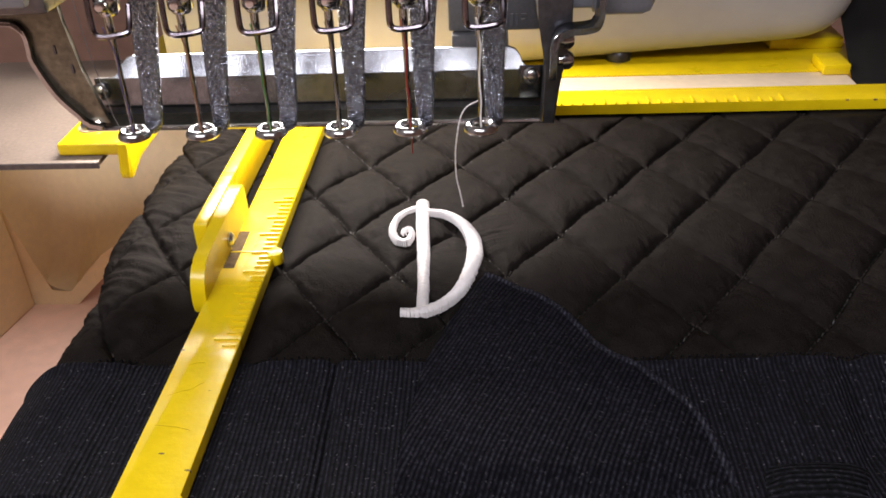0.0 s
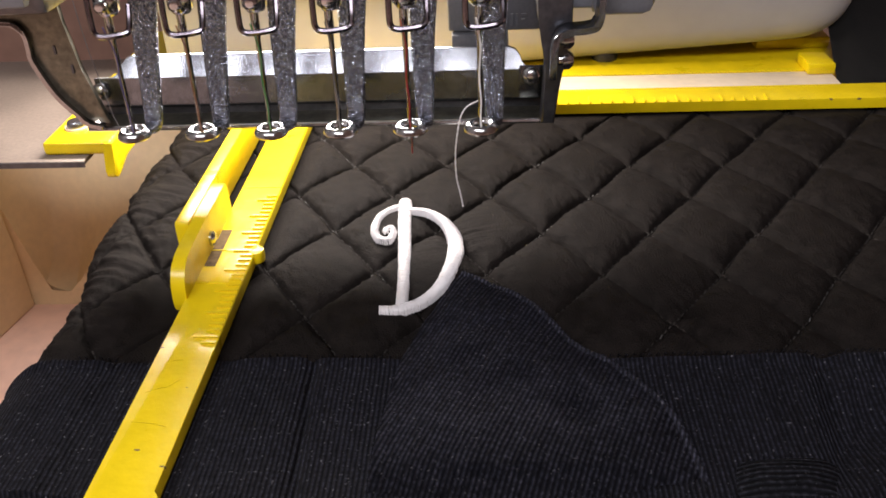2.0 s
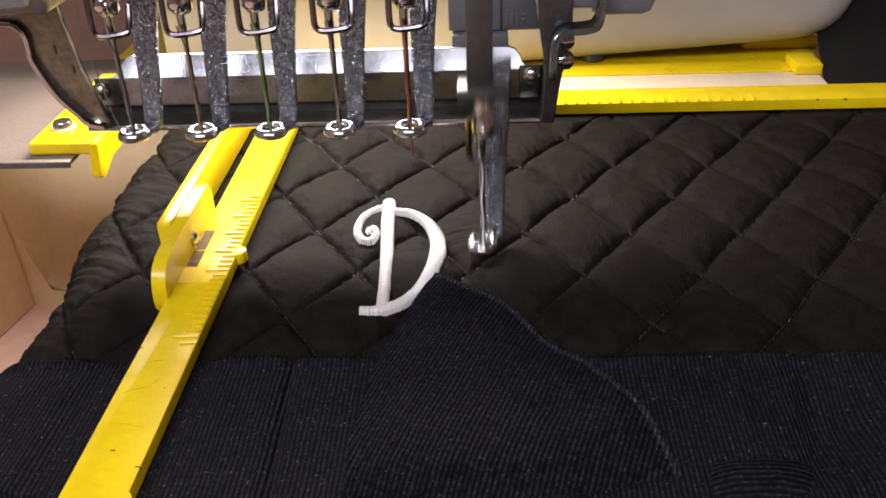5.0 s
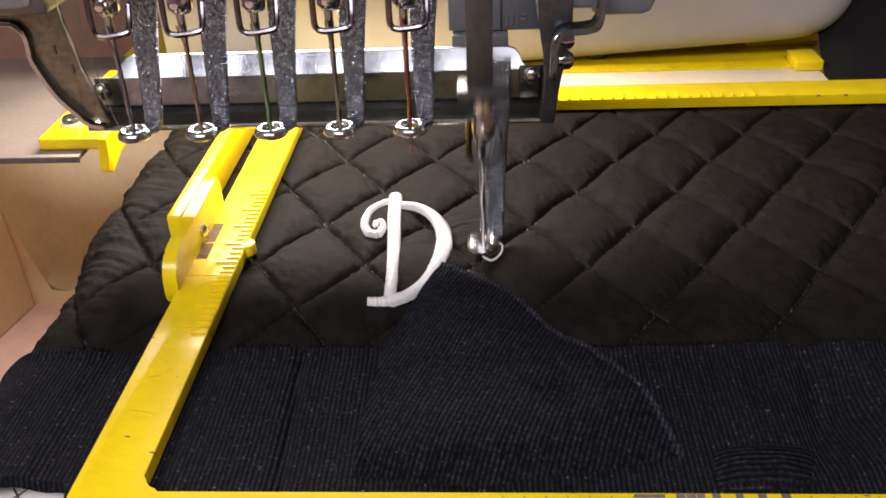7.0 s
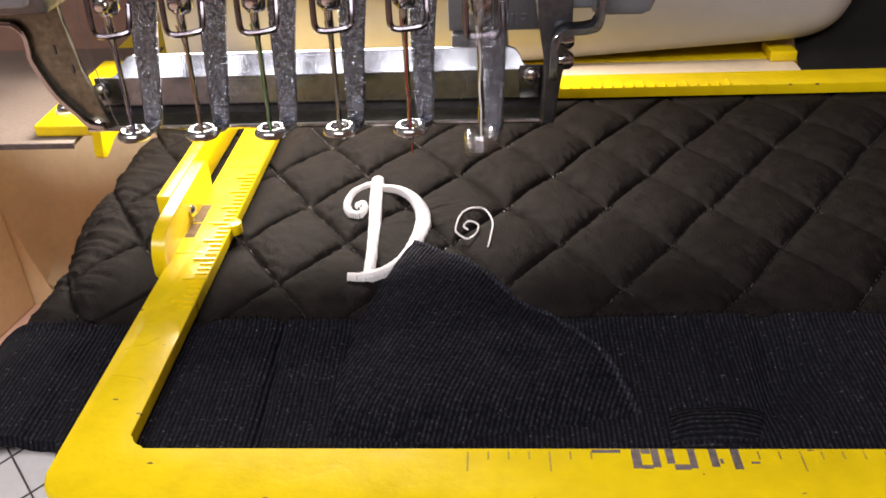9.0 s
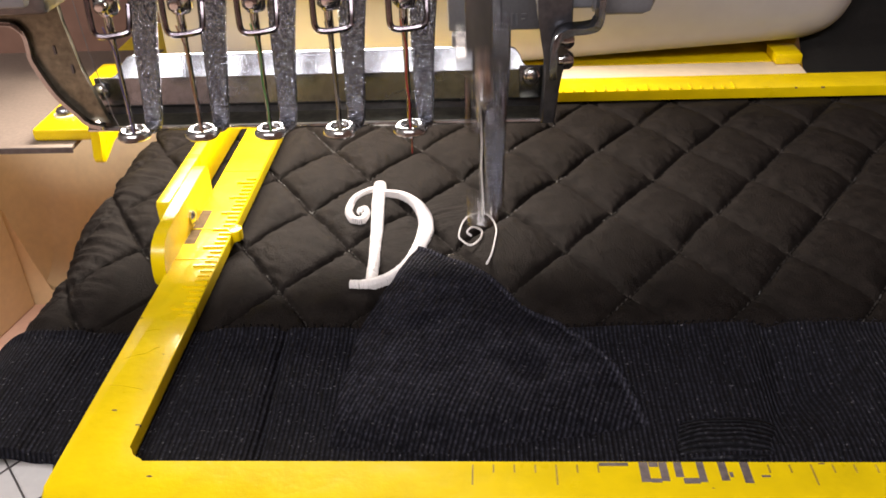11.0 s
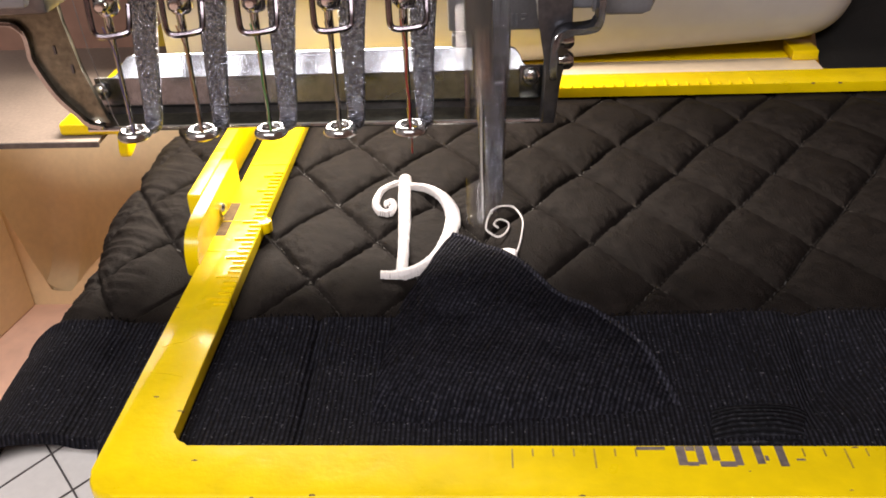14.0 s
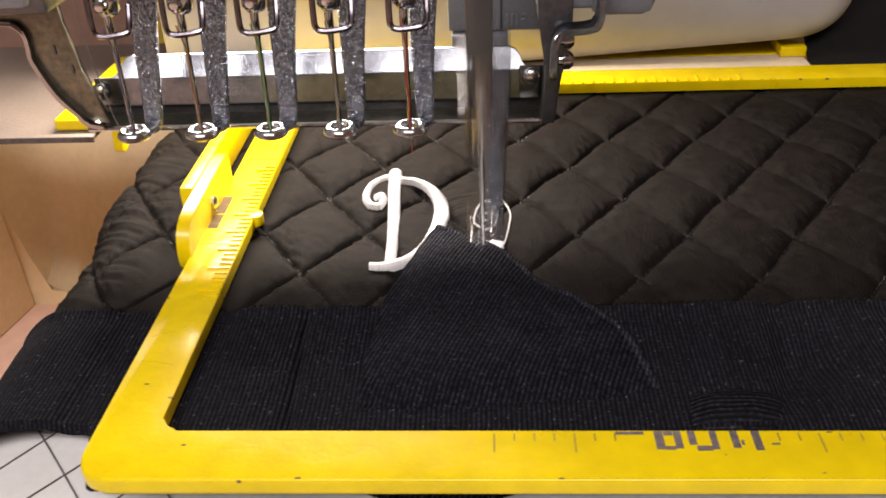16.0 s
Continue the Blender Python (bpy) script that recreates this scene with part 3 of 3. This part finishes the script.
# ---- the quilted cloth ----
garment = thing("quilted_garment", (0, 0, -8), "black quilted garment with ribbed band, clamped in the frame", "garment")
O = Vector((-32.6, 181.3))
U, V2 = Vector((12.40, 17.11)), Vector((11.79, -18.07))
DET = U.x * V2.y - U.y * V2.x


def smooth(a, b, x):
    t = min(1.0, max(0.0, (x - a) / (b - a)))
    return t * t * (3 - 2 * t)


def wobble(x, y, s, k):
    return noise.noise(Vector((x * s, y * s, k)))


def lattice(x, y):
    x, y = x + 0.9 * wobble(x, y, 0.05, 3), y + 0.9 * wobble(x, y, 0.05, 9)
    dx, dy = x - O.x, y - O.y
    return (dx * V2.y - dy * V2.x) / DET, (dy * U.x - dx * U.y) / DET


def puff(x, y):
    a, b = lattice(x, y)
    fa, fb = abs(a - math.floor(a + 0.5)) * 2, abs(b - math.floor(b + 0.5)) * 2
    # fa, fb: 0 on a seam, 1 in the middle of a pad
    pa, pb = 1 - (1 - min(fa, 1)) ** 2.9, 1 - (1 - min(fb, 1)) ** 2.9
    h = 3.1 * (pa * pb) ** 0.48 * (0.5 + 0.5 * smooth(-88, -66, x))
    # the thread pulls a narrow groove along each seam
    line = min(fa * 9.6, fb * 9.9)
    h -= 0.5 * math.exp(-(line / 0.5) ** 2)
    # gathers along the seams
    near = math.exp(-2.6 * min(fa, fb))
    h += 0.62 * near * wobble(x * 0.8 + y * 0.5, y * 0.35 - x * 0.2, 0.8, 5) + 0.22 * wobble(x, y, 0.22, 1)
    return h


def cloth_z(x, y):
    z = -5.0 + puff(x, y)
    # pulls around the embroidery and wrinkles towards the clamped side
    z += 0.38 * math.exp(-abs(x + 1) / 8) * math.exp(-((y - 172) / 13) ** 2) * wobble(x * 0.12, y * 0.9 - x * 0.25, 1.0, 70)
    side = 1 - smooth(-78, -60, x)
    z += side * (0.75 * wobble(x * 0.05 + y * 0.02, y * 0.30 + x * 0.13, 1.0, 71) + 0.35 * wobble(x * 0.09, y * 0.72 + x * 0.33, 1.0, 73))
    # pressed flat under the frame
    press = smooth(-70, -64.5, x) * (1 - smooth(-46.5, -41, x))
    press = max(press, smooth(238, 246, y) if x > -62 else 0)
    press = max(press, 1 - smooth(130, 139, y))
    return z * (1 - press) + press * min(z, -3.7)


ROLL_X, ROLL_R = -76.0, 14.0


def roll(s, y, z):
    """Cloth past the left side bends down and hangs."""
    edge = ROLL_X - 4.8 * smooth(152, 192, y)
    if s >= edge:
        return Vector((s, y, z + 8))
    a = (edge - s) / ROLL_R
    lift = z + 3.0
    if a < 1.45:
        return Vector((edge - (ROLL_R + lift) * math.sin(a), y, -3.0 - ROLL_R + (ROLL_R + lift) * math.cos(a) + 8))
    d = (a - 1.45) * ROLL_R
    return Vector((edge - (ROLL_R + lift) * math.sin(1.45) - 0.1 * d, y, -3.0 - ROLL_R + (ROLL_R + lift) * math.cos(1.45) - d + 8))


part("quilted_panel", sheet(lambda x, y: roll(x, y, cloth_z(x, y)), spaced(-128, 140, 0.45), spaced(128, 262, 0.45)), QUILT, garment, "black quilted satin panel with diamond pads")


def band_z(x, y):
    z = -2.9 + 1.1 * wobble(x, y, 0.035, 21) - 3.2 * math.exp(-((x - 66 - 0.32 * (y - 115)) / 5) ** 2 - ((y - 115) / 9) ** 2) + 0.35 * wobble(x, y, 0.13, 22)
    z += 0.9 * math.exp(-((y - 130.2) / 1.6) ** 2) - 1.6 * smooth(129.8, 131.6, y)
    z -= 1.2 * math.exp(-((x + 29 + 0.05 * (y - 130)) / 1.0) ** 2)
    z -= 1.4 * math.exp(-((x - 60 - 0.15 * (y - 110)) / 2.4) ** 2) * smooth(96, 108, y)
    press = smooth(-70, -64.5, x) * (1 - smooth(-46.5, -41, x))
    press = max(press, 1 - smooth(94, 101, y) if x > -60 else 0)
    return z * (1 - press) + press * min(z, -3.6)


def band_point(x, v):
    front = 84 + 13 * (1 - smooth(-62, -57, x))
    y = front + (131.4 + 0.5 * wobble(x, 0, 0.08, 4) - front) * v
    return roll(x, y, band_z(x, y) + (0.0 if v > 0 else -2))


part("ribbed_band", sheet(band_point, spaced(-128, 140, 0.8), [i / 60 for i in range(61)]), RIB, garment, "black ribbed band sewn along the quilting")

# seams: single stitches sunk between the pads
stitch_bm = bmesh.new()
for fixed in (0, 1):
    for k in range(-6, 9):
        for i in range(-110, 150):
            a, b = (k, i / 11.5) if fixed == 0 else (i / 11.5, k)
            n = random.uniform(0.050, 0.066)
            p, q = O + U * a + V2 * b, O + U * (a + (n if fixed else 0)) + V2 * (b + (0 if fixed else n))
            if not (-74 < p.x < 132 and 133 < p.y < 250):
                continue
            # the cloth is warped the other way, so that stitches stay in the seam
            ends = []
            for c in (p, q):
                c = Vector((c.x - 0.9 * wobble(c.x, c.y, 0.05, 3), c.y - 0.9 * wobble(c.x, c.y, 0.05, 9)))
                ends.append(Vector((c.x, c.y, cloth_z(c.x, c.y) + 8.75)))
            mid = (ends[0] + ends[1]) / 2 + Vector((0, 0, 0.16))
            tube([ends[0] - Vector((0, 0, 0.2)), mid, ends[1] - Vector((0, 0, 0.2))], 0.17, 5, bm=stitch_bm, cap=False)
tagged(part("quilting_stitches", stitch_bm, STITCH, garment, "fine dark seam stitches"), kind="stuff")
edge_bm = bmesh.new()
for i in range(150):
    x = -74 + 1.4 * i
    tube([(x, 132.2, band_z(x, 131.2) + 7.0), (x + 0.3, 131.4, band_z(x, 130.4) + 8.05), (x + 0.5, 130.4, band_z(x, 129.6) + 8.2)], 0.11, 5, bm=edge_bm, cap=False)
tagged(part("edge_stitches", edge_bm, RIB, garment, "overlock stitches along the band"), kind="stuff")

# cloth added, almost wholly out of view, so the steel reflects black
part("front_fall", sheet(lambda x, y: Vector((x, y, -2.6 - 14 * smooth(70, -90, y) + 1.2 * wobble(x, y, 0.03, 60))), spaced(-46, 150, 4), spaced(-140, 86, 4)), BLACK, garment, "added black cloth falling away before the frame, darkening reflections")
# white lining that shows beyond the front of the frame
part("lining", sheet(lambda x, y: Vector((x, y, -1.5 + 0.5 * wobble(x, y, 0.06, 30) - 0.004 * max(0, -60 - x) ** 2)), spaced(-83, 140, 4), spaced(40, 122, 4)), WHITE, garment, "white lining quilted with grey lines")
for k in range(-3, 9):
    for s in (1, -1):
        pts = [Vector((-65 - 15.5 * (k - 3) * 0 + (k - 3) * 15.5 + s * d, 91.5 + d * 1.2, 0)) for d in spaced(-24, 20, 4)]
        pts = [Vector((p.x, p.y, -1.35 + 0.5 * wobble(p.x, p.y, 0.06, 30) - 0.004 * max(0, -60 - p.x) ** 2)) for p in pts if p.x > -82]
        if len(pts) > 2 and k < 5:
            part("lining_seam", tube(pts, 0.17, 5), SLATE, garment, "grey quilting line")

# ---- the loose ribbed flap ----
flap = thing("cloth_flap", (12, 100, -1), "loose black ribbed cloth flap with a pointed corner", "cloth flap")
LEFT_EDGE = even(soft2d([(-1.7, 156.1), (-4.1, 151.1), (-7.8, 141.3), (-11.8, 129.9), (-13.5, 121.1), (-15.0, 111.1), (-15.8, 102.7), (-16.4, 98.0)], 8), 60)
RIGHT_EDGE = even(soft2d([(-1.1, 156.5), (3.8, 153.0), (9.8, 147.8), (15.7, 139.5), (19.4, 132.0), (25.0, 126.7), (29.3, 120.5), (32.9, 114.7), (35.5, 107.6), (37.0, 99.1)], 8), 60)


def flap_point(u, v):
    f = v * (len(LEFT_EDGE) - 1)
    i = min(int(f), len(LEFT_EDGE) - 2)
    a = Vector(LEFT_EDGE[i]).lerp(Vector(LEFT_EDGE[i + 1]), f - i)
    b = Vector(RIGHT_EDGE[i]).lerp(Vector(RIGHT_EDGE[i + 1]), f - i)
    p = a.lerp(b, u)
    y = p.y - 21.0 * v ** 3 * math.sin(math.pi * min(1.0, u * 0.85 + 0.15) ** 0.8)
    rim = min(u, 1 - u) * 2
    z = -0.5 + 1.7 * (1 - (1 - rim) ** 2) * smooth(0, 0.35, v) + 0.5 * wobble(p.x, p.y, 0.09, 40) + 0.35 * wobble(p.x, p.y, 0.2, 41)
    z -= 2.6 * smooth(0.72, 1.0, v) + 0.9 * math.exp(-((p.x - 18) ** 2 + (y - 113) ** 2) / 8)
    z -= 4.0 * (1 - smooth(93, 103, y))
    return Vector((p.x - 12, y - 100, z + 1))


bm = sheet(flap_point, [i / 60 for i in range(61)], [i / 80 for i in range(81)])
bmesh.ops.solidify(bm, geom=bm.faces, thickness=0.7)
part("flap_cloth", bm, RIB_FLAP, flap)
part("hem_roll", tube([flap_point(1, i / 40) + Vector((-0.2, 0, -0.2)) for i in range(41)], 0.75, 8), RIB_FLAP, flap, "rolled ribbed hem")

tab = thing("cloth_tab", (48, 101, -4), "small folded black ribbed cloth tab", "cloth tab")
bm = sheet(lambda u, v: Vector((-9 + 18 * u + 1.6 * v, -7 + 12 * v + 1.2 * u, -0.6 + 2.7 * (1 - abs(2 * u - 1) ** 3) * (1 - abs(2 * v - 1) ** 3) + 0.4 * wobble(u * 20, v * 12, 0.2, 50))), [i / 28 for i in range(29)], [i / 24 for i in range(25)])
bmesh.ops.solidify(bm, geom=bm.faces, thickness=0.5)
part("tab_cloth", bm, RIB_TAB, tab)
part("tab_hem", tube(curve_through([(-6.5, -4.6, 0.6), (0, -4.4, 1.1), (7.5, -3.6, 0.6)], 6), 0.4, 8), RIB, tab, "rolled hem of the tab")

# black cloth bunched behind the frame
bunch = thing("bunched_cloth", (150, 262, -4), "black cloth of the garment bunched behind the frame", "cloth")
bm = sheet(lambda u, v: Vector((-41.5 + 10 * v + u * 92, -3 + 76 * v, 3 + 32 * v + 2.5 * math.sin(u * 9 + v * 5) * smooth(0, 0.1, u) * v - 2.0 * (1 - smooth(0, 0.08, u)))), [i / 40 for i in range(41)], [i / 30 for i in range(31)])
bmesh.ops.solidify(bm, geom=bm.faces, thickness=2.5)
part("bunched_fold", bm, BLACK, bunch)

# ---- embroidery ----
letter = thing("embroidered_letter", (-12, 170, -3), "white satin-stitched swash capital letter D", "embroidery")


def satin(name, centre, widths, parent, step=0.33, tilt=0.0):
    """A column of thread bridges laid side by side across a stroke."""
    c = [Vector((p[0], 144.8 + (p[1] - 145.0) * 0.955, 0)) for p in centre]
    run = [0.0]
    for a, b in zip(c, c[1:]):
        run.append(run[-1] + (b - a).length)
    bm = bmesh.new()
    n = int(run[-1] / step)
    for k in range(n + 1):
        s = run[-1] * k / n
        i = max(j for j in range(len(run) - 1) if run[j] <= s + 1e-9)
        f = (s - run[i]) / max(1e-6, run[i + 1] - run[i])
        p = c[i].lerp(c[i + 1], f)
        d = (c[min(i + 2, len(c) - 1)] - c[max(i - 1, 0)]).normalized()
        nrm = Vector((-d.y, d.x, 0))
        w = np.interp(s / run[-1], [q[0] for q in widths], [q[1] for q in widths]) / 2.15 * (1 + random.uniform(-0.1, 0.1))
        lean = d * tilt * w
        top = 0.55 + 0.25 * min(1, w)
        lift = random.uniform(-0.06, 0.06)
        jit = d * random.uniform(-0.05, 0.05)
        base = max(-2.0, min(-1.3, cloth_z(p.x, p.y) * 0.35 - 1.15))
        pts = [p + nrm * w * g + lean * g + jit + Vector((0, 0, lift + base + top * h)) for g, h in ((-1, -1.2), (-0.92, 0.25), (-0.5, 0.85), (0, 1.0), (0.5, 0.85), (0.92, 0.25), (1, -1.2))]
        tube([q - Vector((-12, 170, -3)) for q in pts], 0.21, 5, bm=bm, cap=False)
    return part(name, bm, THREAD, parent)


satin("stem", [(-16.5, 193.6), (-15.9, 182), (-14.8, 168), (-14.2, 156), (-14.0, 146.8)], [(0, 3.1), (0.45, 2.75), (1, 2.0)], letter)
satin("bowl", soft2d([(-15.2, 188.9), (-10.8, 187.6), (-7.1, 183.6), (-4.6, 177.6), (-3.7, 170.4), (-4.4, 162.5), (-6.4, 154.8), (-9.4, 149.3), (-12.6, 146.6), (-15.4, 145.4), (-18.0, 145.2)], 6), [(0, 1.2), (0.15, 1.8), (0.32, 3.2), (0.48, 3.4), (0.62, 3.0), (0.78, 2.3), (1, 2.2)], letter)
satin("swash", soft2d([(-17.4, 190.6), (-20.4, 188.0), (-22.2, 183.8), (-22.5, 178.6), (-21.0, 174.6), (-18.9, 174.4), (-18.0, 177.6), (-18.8, 179.8), (-20.0, 178.6), (-19.6, 177.2)], 6), [(0, 1.5), (0.3, 1.6), (0.6, 1.8), (0.8, 1.3), (1, 0.9)], letter)

# the second letter: runs of single thread that come up through the cloth as they are sewn
RUN = soft2d([(6.8, 165.5), (5.8, 167.3), (7.1, 169.5), (9.1, 167.7), (8.7, 164.0), (6.7, 161.4), (4.4, 164.0), (4.0, 166.4), (4.7, 171.6), (6.2, 174.8), (8.2, 176.0), (10.7, 175.0), (12.4, 169.0), (11.9, 161.6), (11.3, 157.8), (10.7, 155.1), (10.2, 153.5)], 8)
RUN = [(x, y - 0.9) for x, y in RUN]
SEWN = ((0, 14, 5.4), (14, 30, 6.4), (30, 46, 7.0), (46, 60, 7.4), (60, 72, 7.7), (72, 86, 7.95), (86, 100, 8.4), (100, 112, 8.7), (112, 128, 10.6))
runs = []
for a, b, when in SEWN:
    x0, y0 = RUN[a]
    ob = thing("stitch_run", (x0, y0, -2), "short run of fresh white embroidery thread", "thread", "second letter")
    bm = bmesh.new()
    pts = RUN[a:b + 1]
    for i in range(0, len(pts) - 1, 2):
        seg = pts[i:i + 3]
        z = [max(-1.9, min(-0.6, cloth_z(*p) + 0.25)) + 2 for p in seg]
        mid = Vector(seg[len(seg) // 2])
        ends = [mid + (Vector(p) - mid) * 0.86 for p in seg]
        tube([(p[0] - x0, p[1] - y0, h + (0.16 if 0 < j < len(seg) - 1 else -0.16)) for j, (p, h) in enumerate(zip(ends, z))], 0.19, 6, bm=bm)
    part("stitches", bm, THREAD, ob)
    runs.append((ob, when))

# the foot of its stem, laid as satin bridges in two passes
for y_low, y_high, when in ((152.9, 154.6, 11.4), (150.2, 152.8, 12.0)):
    ob = thing("stitch_run", (8.8, y_low, -2), "small block of fresh white satin stitches", "thread", "second letter")
    bm = bmesh.new()
    for y in spaced(y_low, y_high, 0.3):
        x0, x1 = 7.1 + random.uniform(-0.1, 0.1), 10.5 + random.uniform(-0.1, 0.1)
        z = max(-1.9, min(-0.6, cloth_z(8.8, y) + 0.25)) + 2
        tube([(x0 - 8.8, y - y_low, z - 0.4), (x0 - 8.5, y - y_low, z + 0.2), (0, y - y_low - 0.1, z + 0.45), (x1 - 9.1, y - y_low - 0.2, z + 0.2), (x1 - 8.8, y - y_low - 0.2, z - 0.4)], 0.2, 5, bm=bm, cap=False)
    part("stitches", bm, THREAD, ob)
    runs.append((ob, when))

# ---- movement ----
# seconds, frame shift in millimetres to the right and away
SHIFT = [
    (0, 0, 0), (0.5, 0, 0), (0.6, 2.3, 0), (0.7, 12, 0), (0.8, 20.4, 0), (0.9, 22, 0), (1, 15.4, 0), (1.1, 6.4, 0.2), (1.2, 0.4, 0.4),
    (1.3, -0.2, 0.6), (1.5, -2.41, 0.81), (2, -4.24, 0.81), (2.5, -5.88, 0.86), (3, -5.46, 0.57), (3.5, -5.48, 0.61), (4, -5.45, 0.8),
    (4.2, -6.19, 1.87), (6.3, -10.24, -1.64), (6.4, -10.71, -0.24), (6.5, -10.91, 0.52), (6.6, -10.34, 4.48), (6.7, -9.72, 4), (6.8, -8.56, 5.88),
    (6.9, -7.53, 5.07), (7, -6.89, 3.91), (7.1, -6.3, 2.47), (7.2, -6.35, -0.99), (7.3, -6.54, -2.65), (7.4, -7.27, -5.17), (7.5, -8.06, -7.01),
    (7.6, -9.61, -8.2), (7.7, -10.7, -8.94), (7.8, -11.61, -7.96), (7.9, -12.62, -7.92), (8, -13.45, -4.77), (8.1, -14.3, -1.94),
    (8.2, -14.17, -0.17), (8.3, -14.03, 2.89), (8.4, -13.69, 5.51), (8.5, -13.33, 7.74), (8.6, -12.91, 10.21), (8.7, -12.38, 13.09),
    (10.8, -11.69, 13.31), (11, -11.36, 10.36), (11.2, -11.51, 10.74), (11.3, -10.49, 10.63), (11.5, -10.75, 11.07), (11.7, -10.34, 12.06),
    (11.8, -10.23, 11.76), (12, -9.74, 12.59), (12.2, -8.51, 10.76), (12.3, -8.95, 12.9), (12.5, -7.68, 10.93), (12.7, -8.95, 13.33),
    (12.8, -6.93, 11.33), (13, -8.92, 13.83), (13.2, -7.68, 13.23), (13.3, -8.83, 14.25), (13.5, -7.03, 13.69), (13.7, -5.51, 12.85),
    (13.8, -6.59, 14.43), (14, -5.24, 13.81), (14.2, -8.54, 15.77), (14.3, -5.36, 14.76), (14.5, -8.39, 15.87), (14.7, -5.6, 15.81),
    (14.8, -8.42, 15.9), (15, -5.22, 16.17), (15.2, -5.42, 16.89), (15.3, -4.93, 17.14), (15.5, -5.47, 17.76), (15.7, -8.29, 17.03),
    (15.8, -6.12, 18.45), (16, -8.02, 17.24)]
# the loose flap slides a little on the cloth
SLIDE = [(0.0, 0, 0), (1.5, -0.2, -0.2), (3.5, -1.9, 0), (6.5, -3.0, -0.2), (7.0, -2.5, 1.6), (7.5, -1.8, -1.8), (8.0, -3.8, -3.0), (8.5, -3.7, 2.0), (11.0, -3.4, 2.4), (12.0, -3.4, 5.0), (13.0, -2.6, 5.0), (14.0, -2.2, 5.8), (16.0, -3.1, 6.6)]
# how far down the needle stands: 0 parked, 1 in the cloth
PLUNGE = [(2.6, 0.0), (2.7, 1.0), (2.8, 0.8), (2.9, 0.05), (3.0, 0.86), (3.1, 1.0), (3.2, 0.1), (3.3, 0.6), (3.4, 1.0), (3.5, 0.15), (3.6, 0.35), (3.7, 1.0), (3.8, 0.08), (3.9, 0.96), (4.0, 0.88), (4.1, 0.7), (4.2, 0.55),
    (6.3, 0.7), (6.5, 0.6), (7.0, 1.0), (7.5, 0.72), (8.0, 0.3), (8.5, 0.75), (11.0, 0.7), (11.5, 0.5), (12.0, 0.5), (12.5, 1.0), (13.0, 0.6), (13.5, 0.4), (14.0, 0.6), (14.5, 0.96), (15.0, 0.6), (15.5, 0.45), (16.0, 0.88)]
STROKE = 28.6


def shift_at(t, rows):
    ts = [r[0] for r in rows]
    return [float(np.interp(t, ts, [r[k] for r in rows])) for k in (1, 2)]


def stitching():
    """Rows of (seconds, depth): about nine strokes a second, in step with PLUNGE."""
    out = [(0.0, 0.0), (2.6, 0.0)]
    phase = [(t, math.acos(1 - 2 * d)) for t, d in PLUNGE]
    total = 0.0
    for (t0, p0), (t1, p1) in zip(phase, phase[1:]):
        if t1 - t0 < 0.15:
            turn = (p1 - p0) % (2 * math.pi)
            turn = turn + 2 * math.pi if turn < math.pi else turn
        else:
            turns = max(1, round((t1 - t0) * 9 - (p1 - p0) / (2 * math.pi)))
            turn = 2 * math.pi * turns + p1 - p0
        n = round((t1 - t0) * FPS)
        for k in range(1, n + 1):
            out.append((t0 + (t1 - t0) * k / n, (1 - math.cos(p0 + turn * k / n)) / 2))
    return out


def motions():
    for ob in (hoop, garment, tab, bunch, letter):
        x, y, z = ob.location
        walk(ob, [(t, pose(x + dx * MM, y + dy * MM, z)) for t, dx, dy in SHIFT])
    x, y, z = flap.location
    rows = []
    for t in sorted({r[0] for r in SHIFT} | {r[0] for r in SLIDE}):
        (dx, dy), (sx, sy) = shift_at(t, SHIFT), shift_at(t, SLIDE)
        rows.append((t, pose(x + dx * MM, y + (dy + sy * 0.6) * MM, z, 0, 0, math.degrees(math.atan2(-sx, 58)))))
    walk(flap, rows)
    for ob, when in runs:
        x, y, z = ob.location
        rows = []
        for t in sorted({r[0] for r in SHIFT} | {when - 0.1, when}):
            dx, dy = shift_at(t, SHIFT)
            rows.append((t, pose(x + dx * MM, y + dy * MM, z - (0.006 if t < when else 0))))
        walk(ob, rows)
    x, y, z = working.location
    walk(working, [(t, pose(x, y, z - d * STROKE * MM)) for t, d in stitching()])
    x, y, z = white_tail.location
    walk(white_tail, [(0.0, pose(0, 0, 0)), (2.6, pose(0, 0, 0)), (2.8, pose(0.003, 0, -0.045)), (16.0, pose(0.003, 0, -0.045))])


motions()
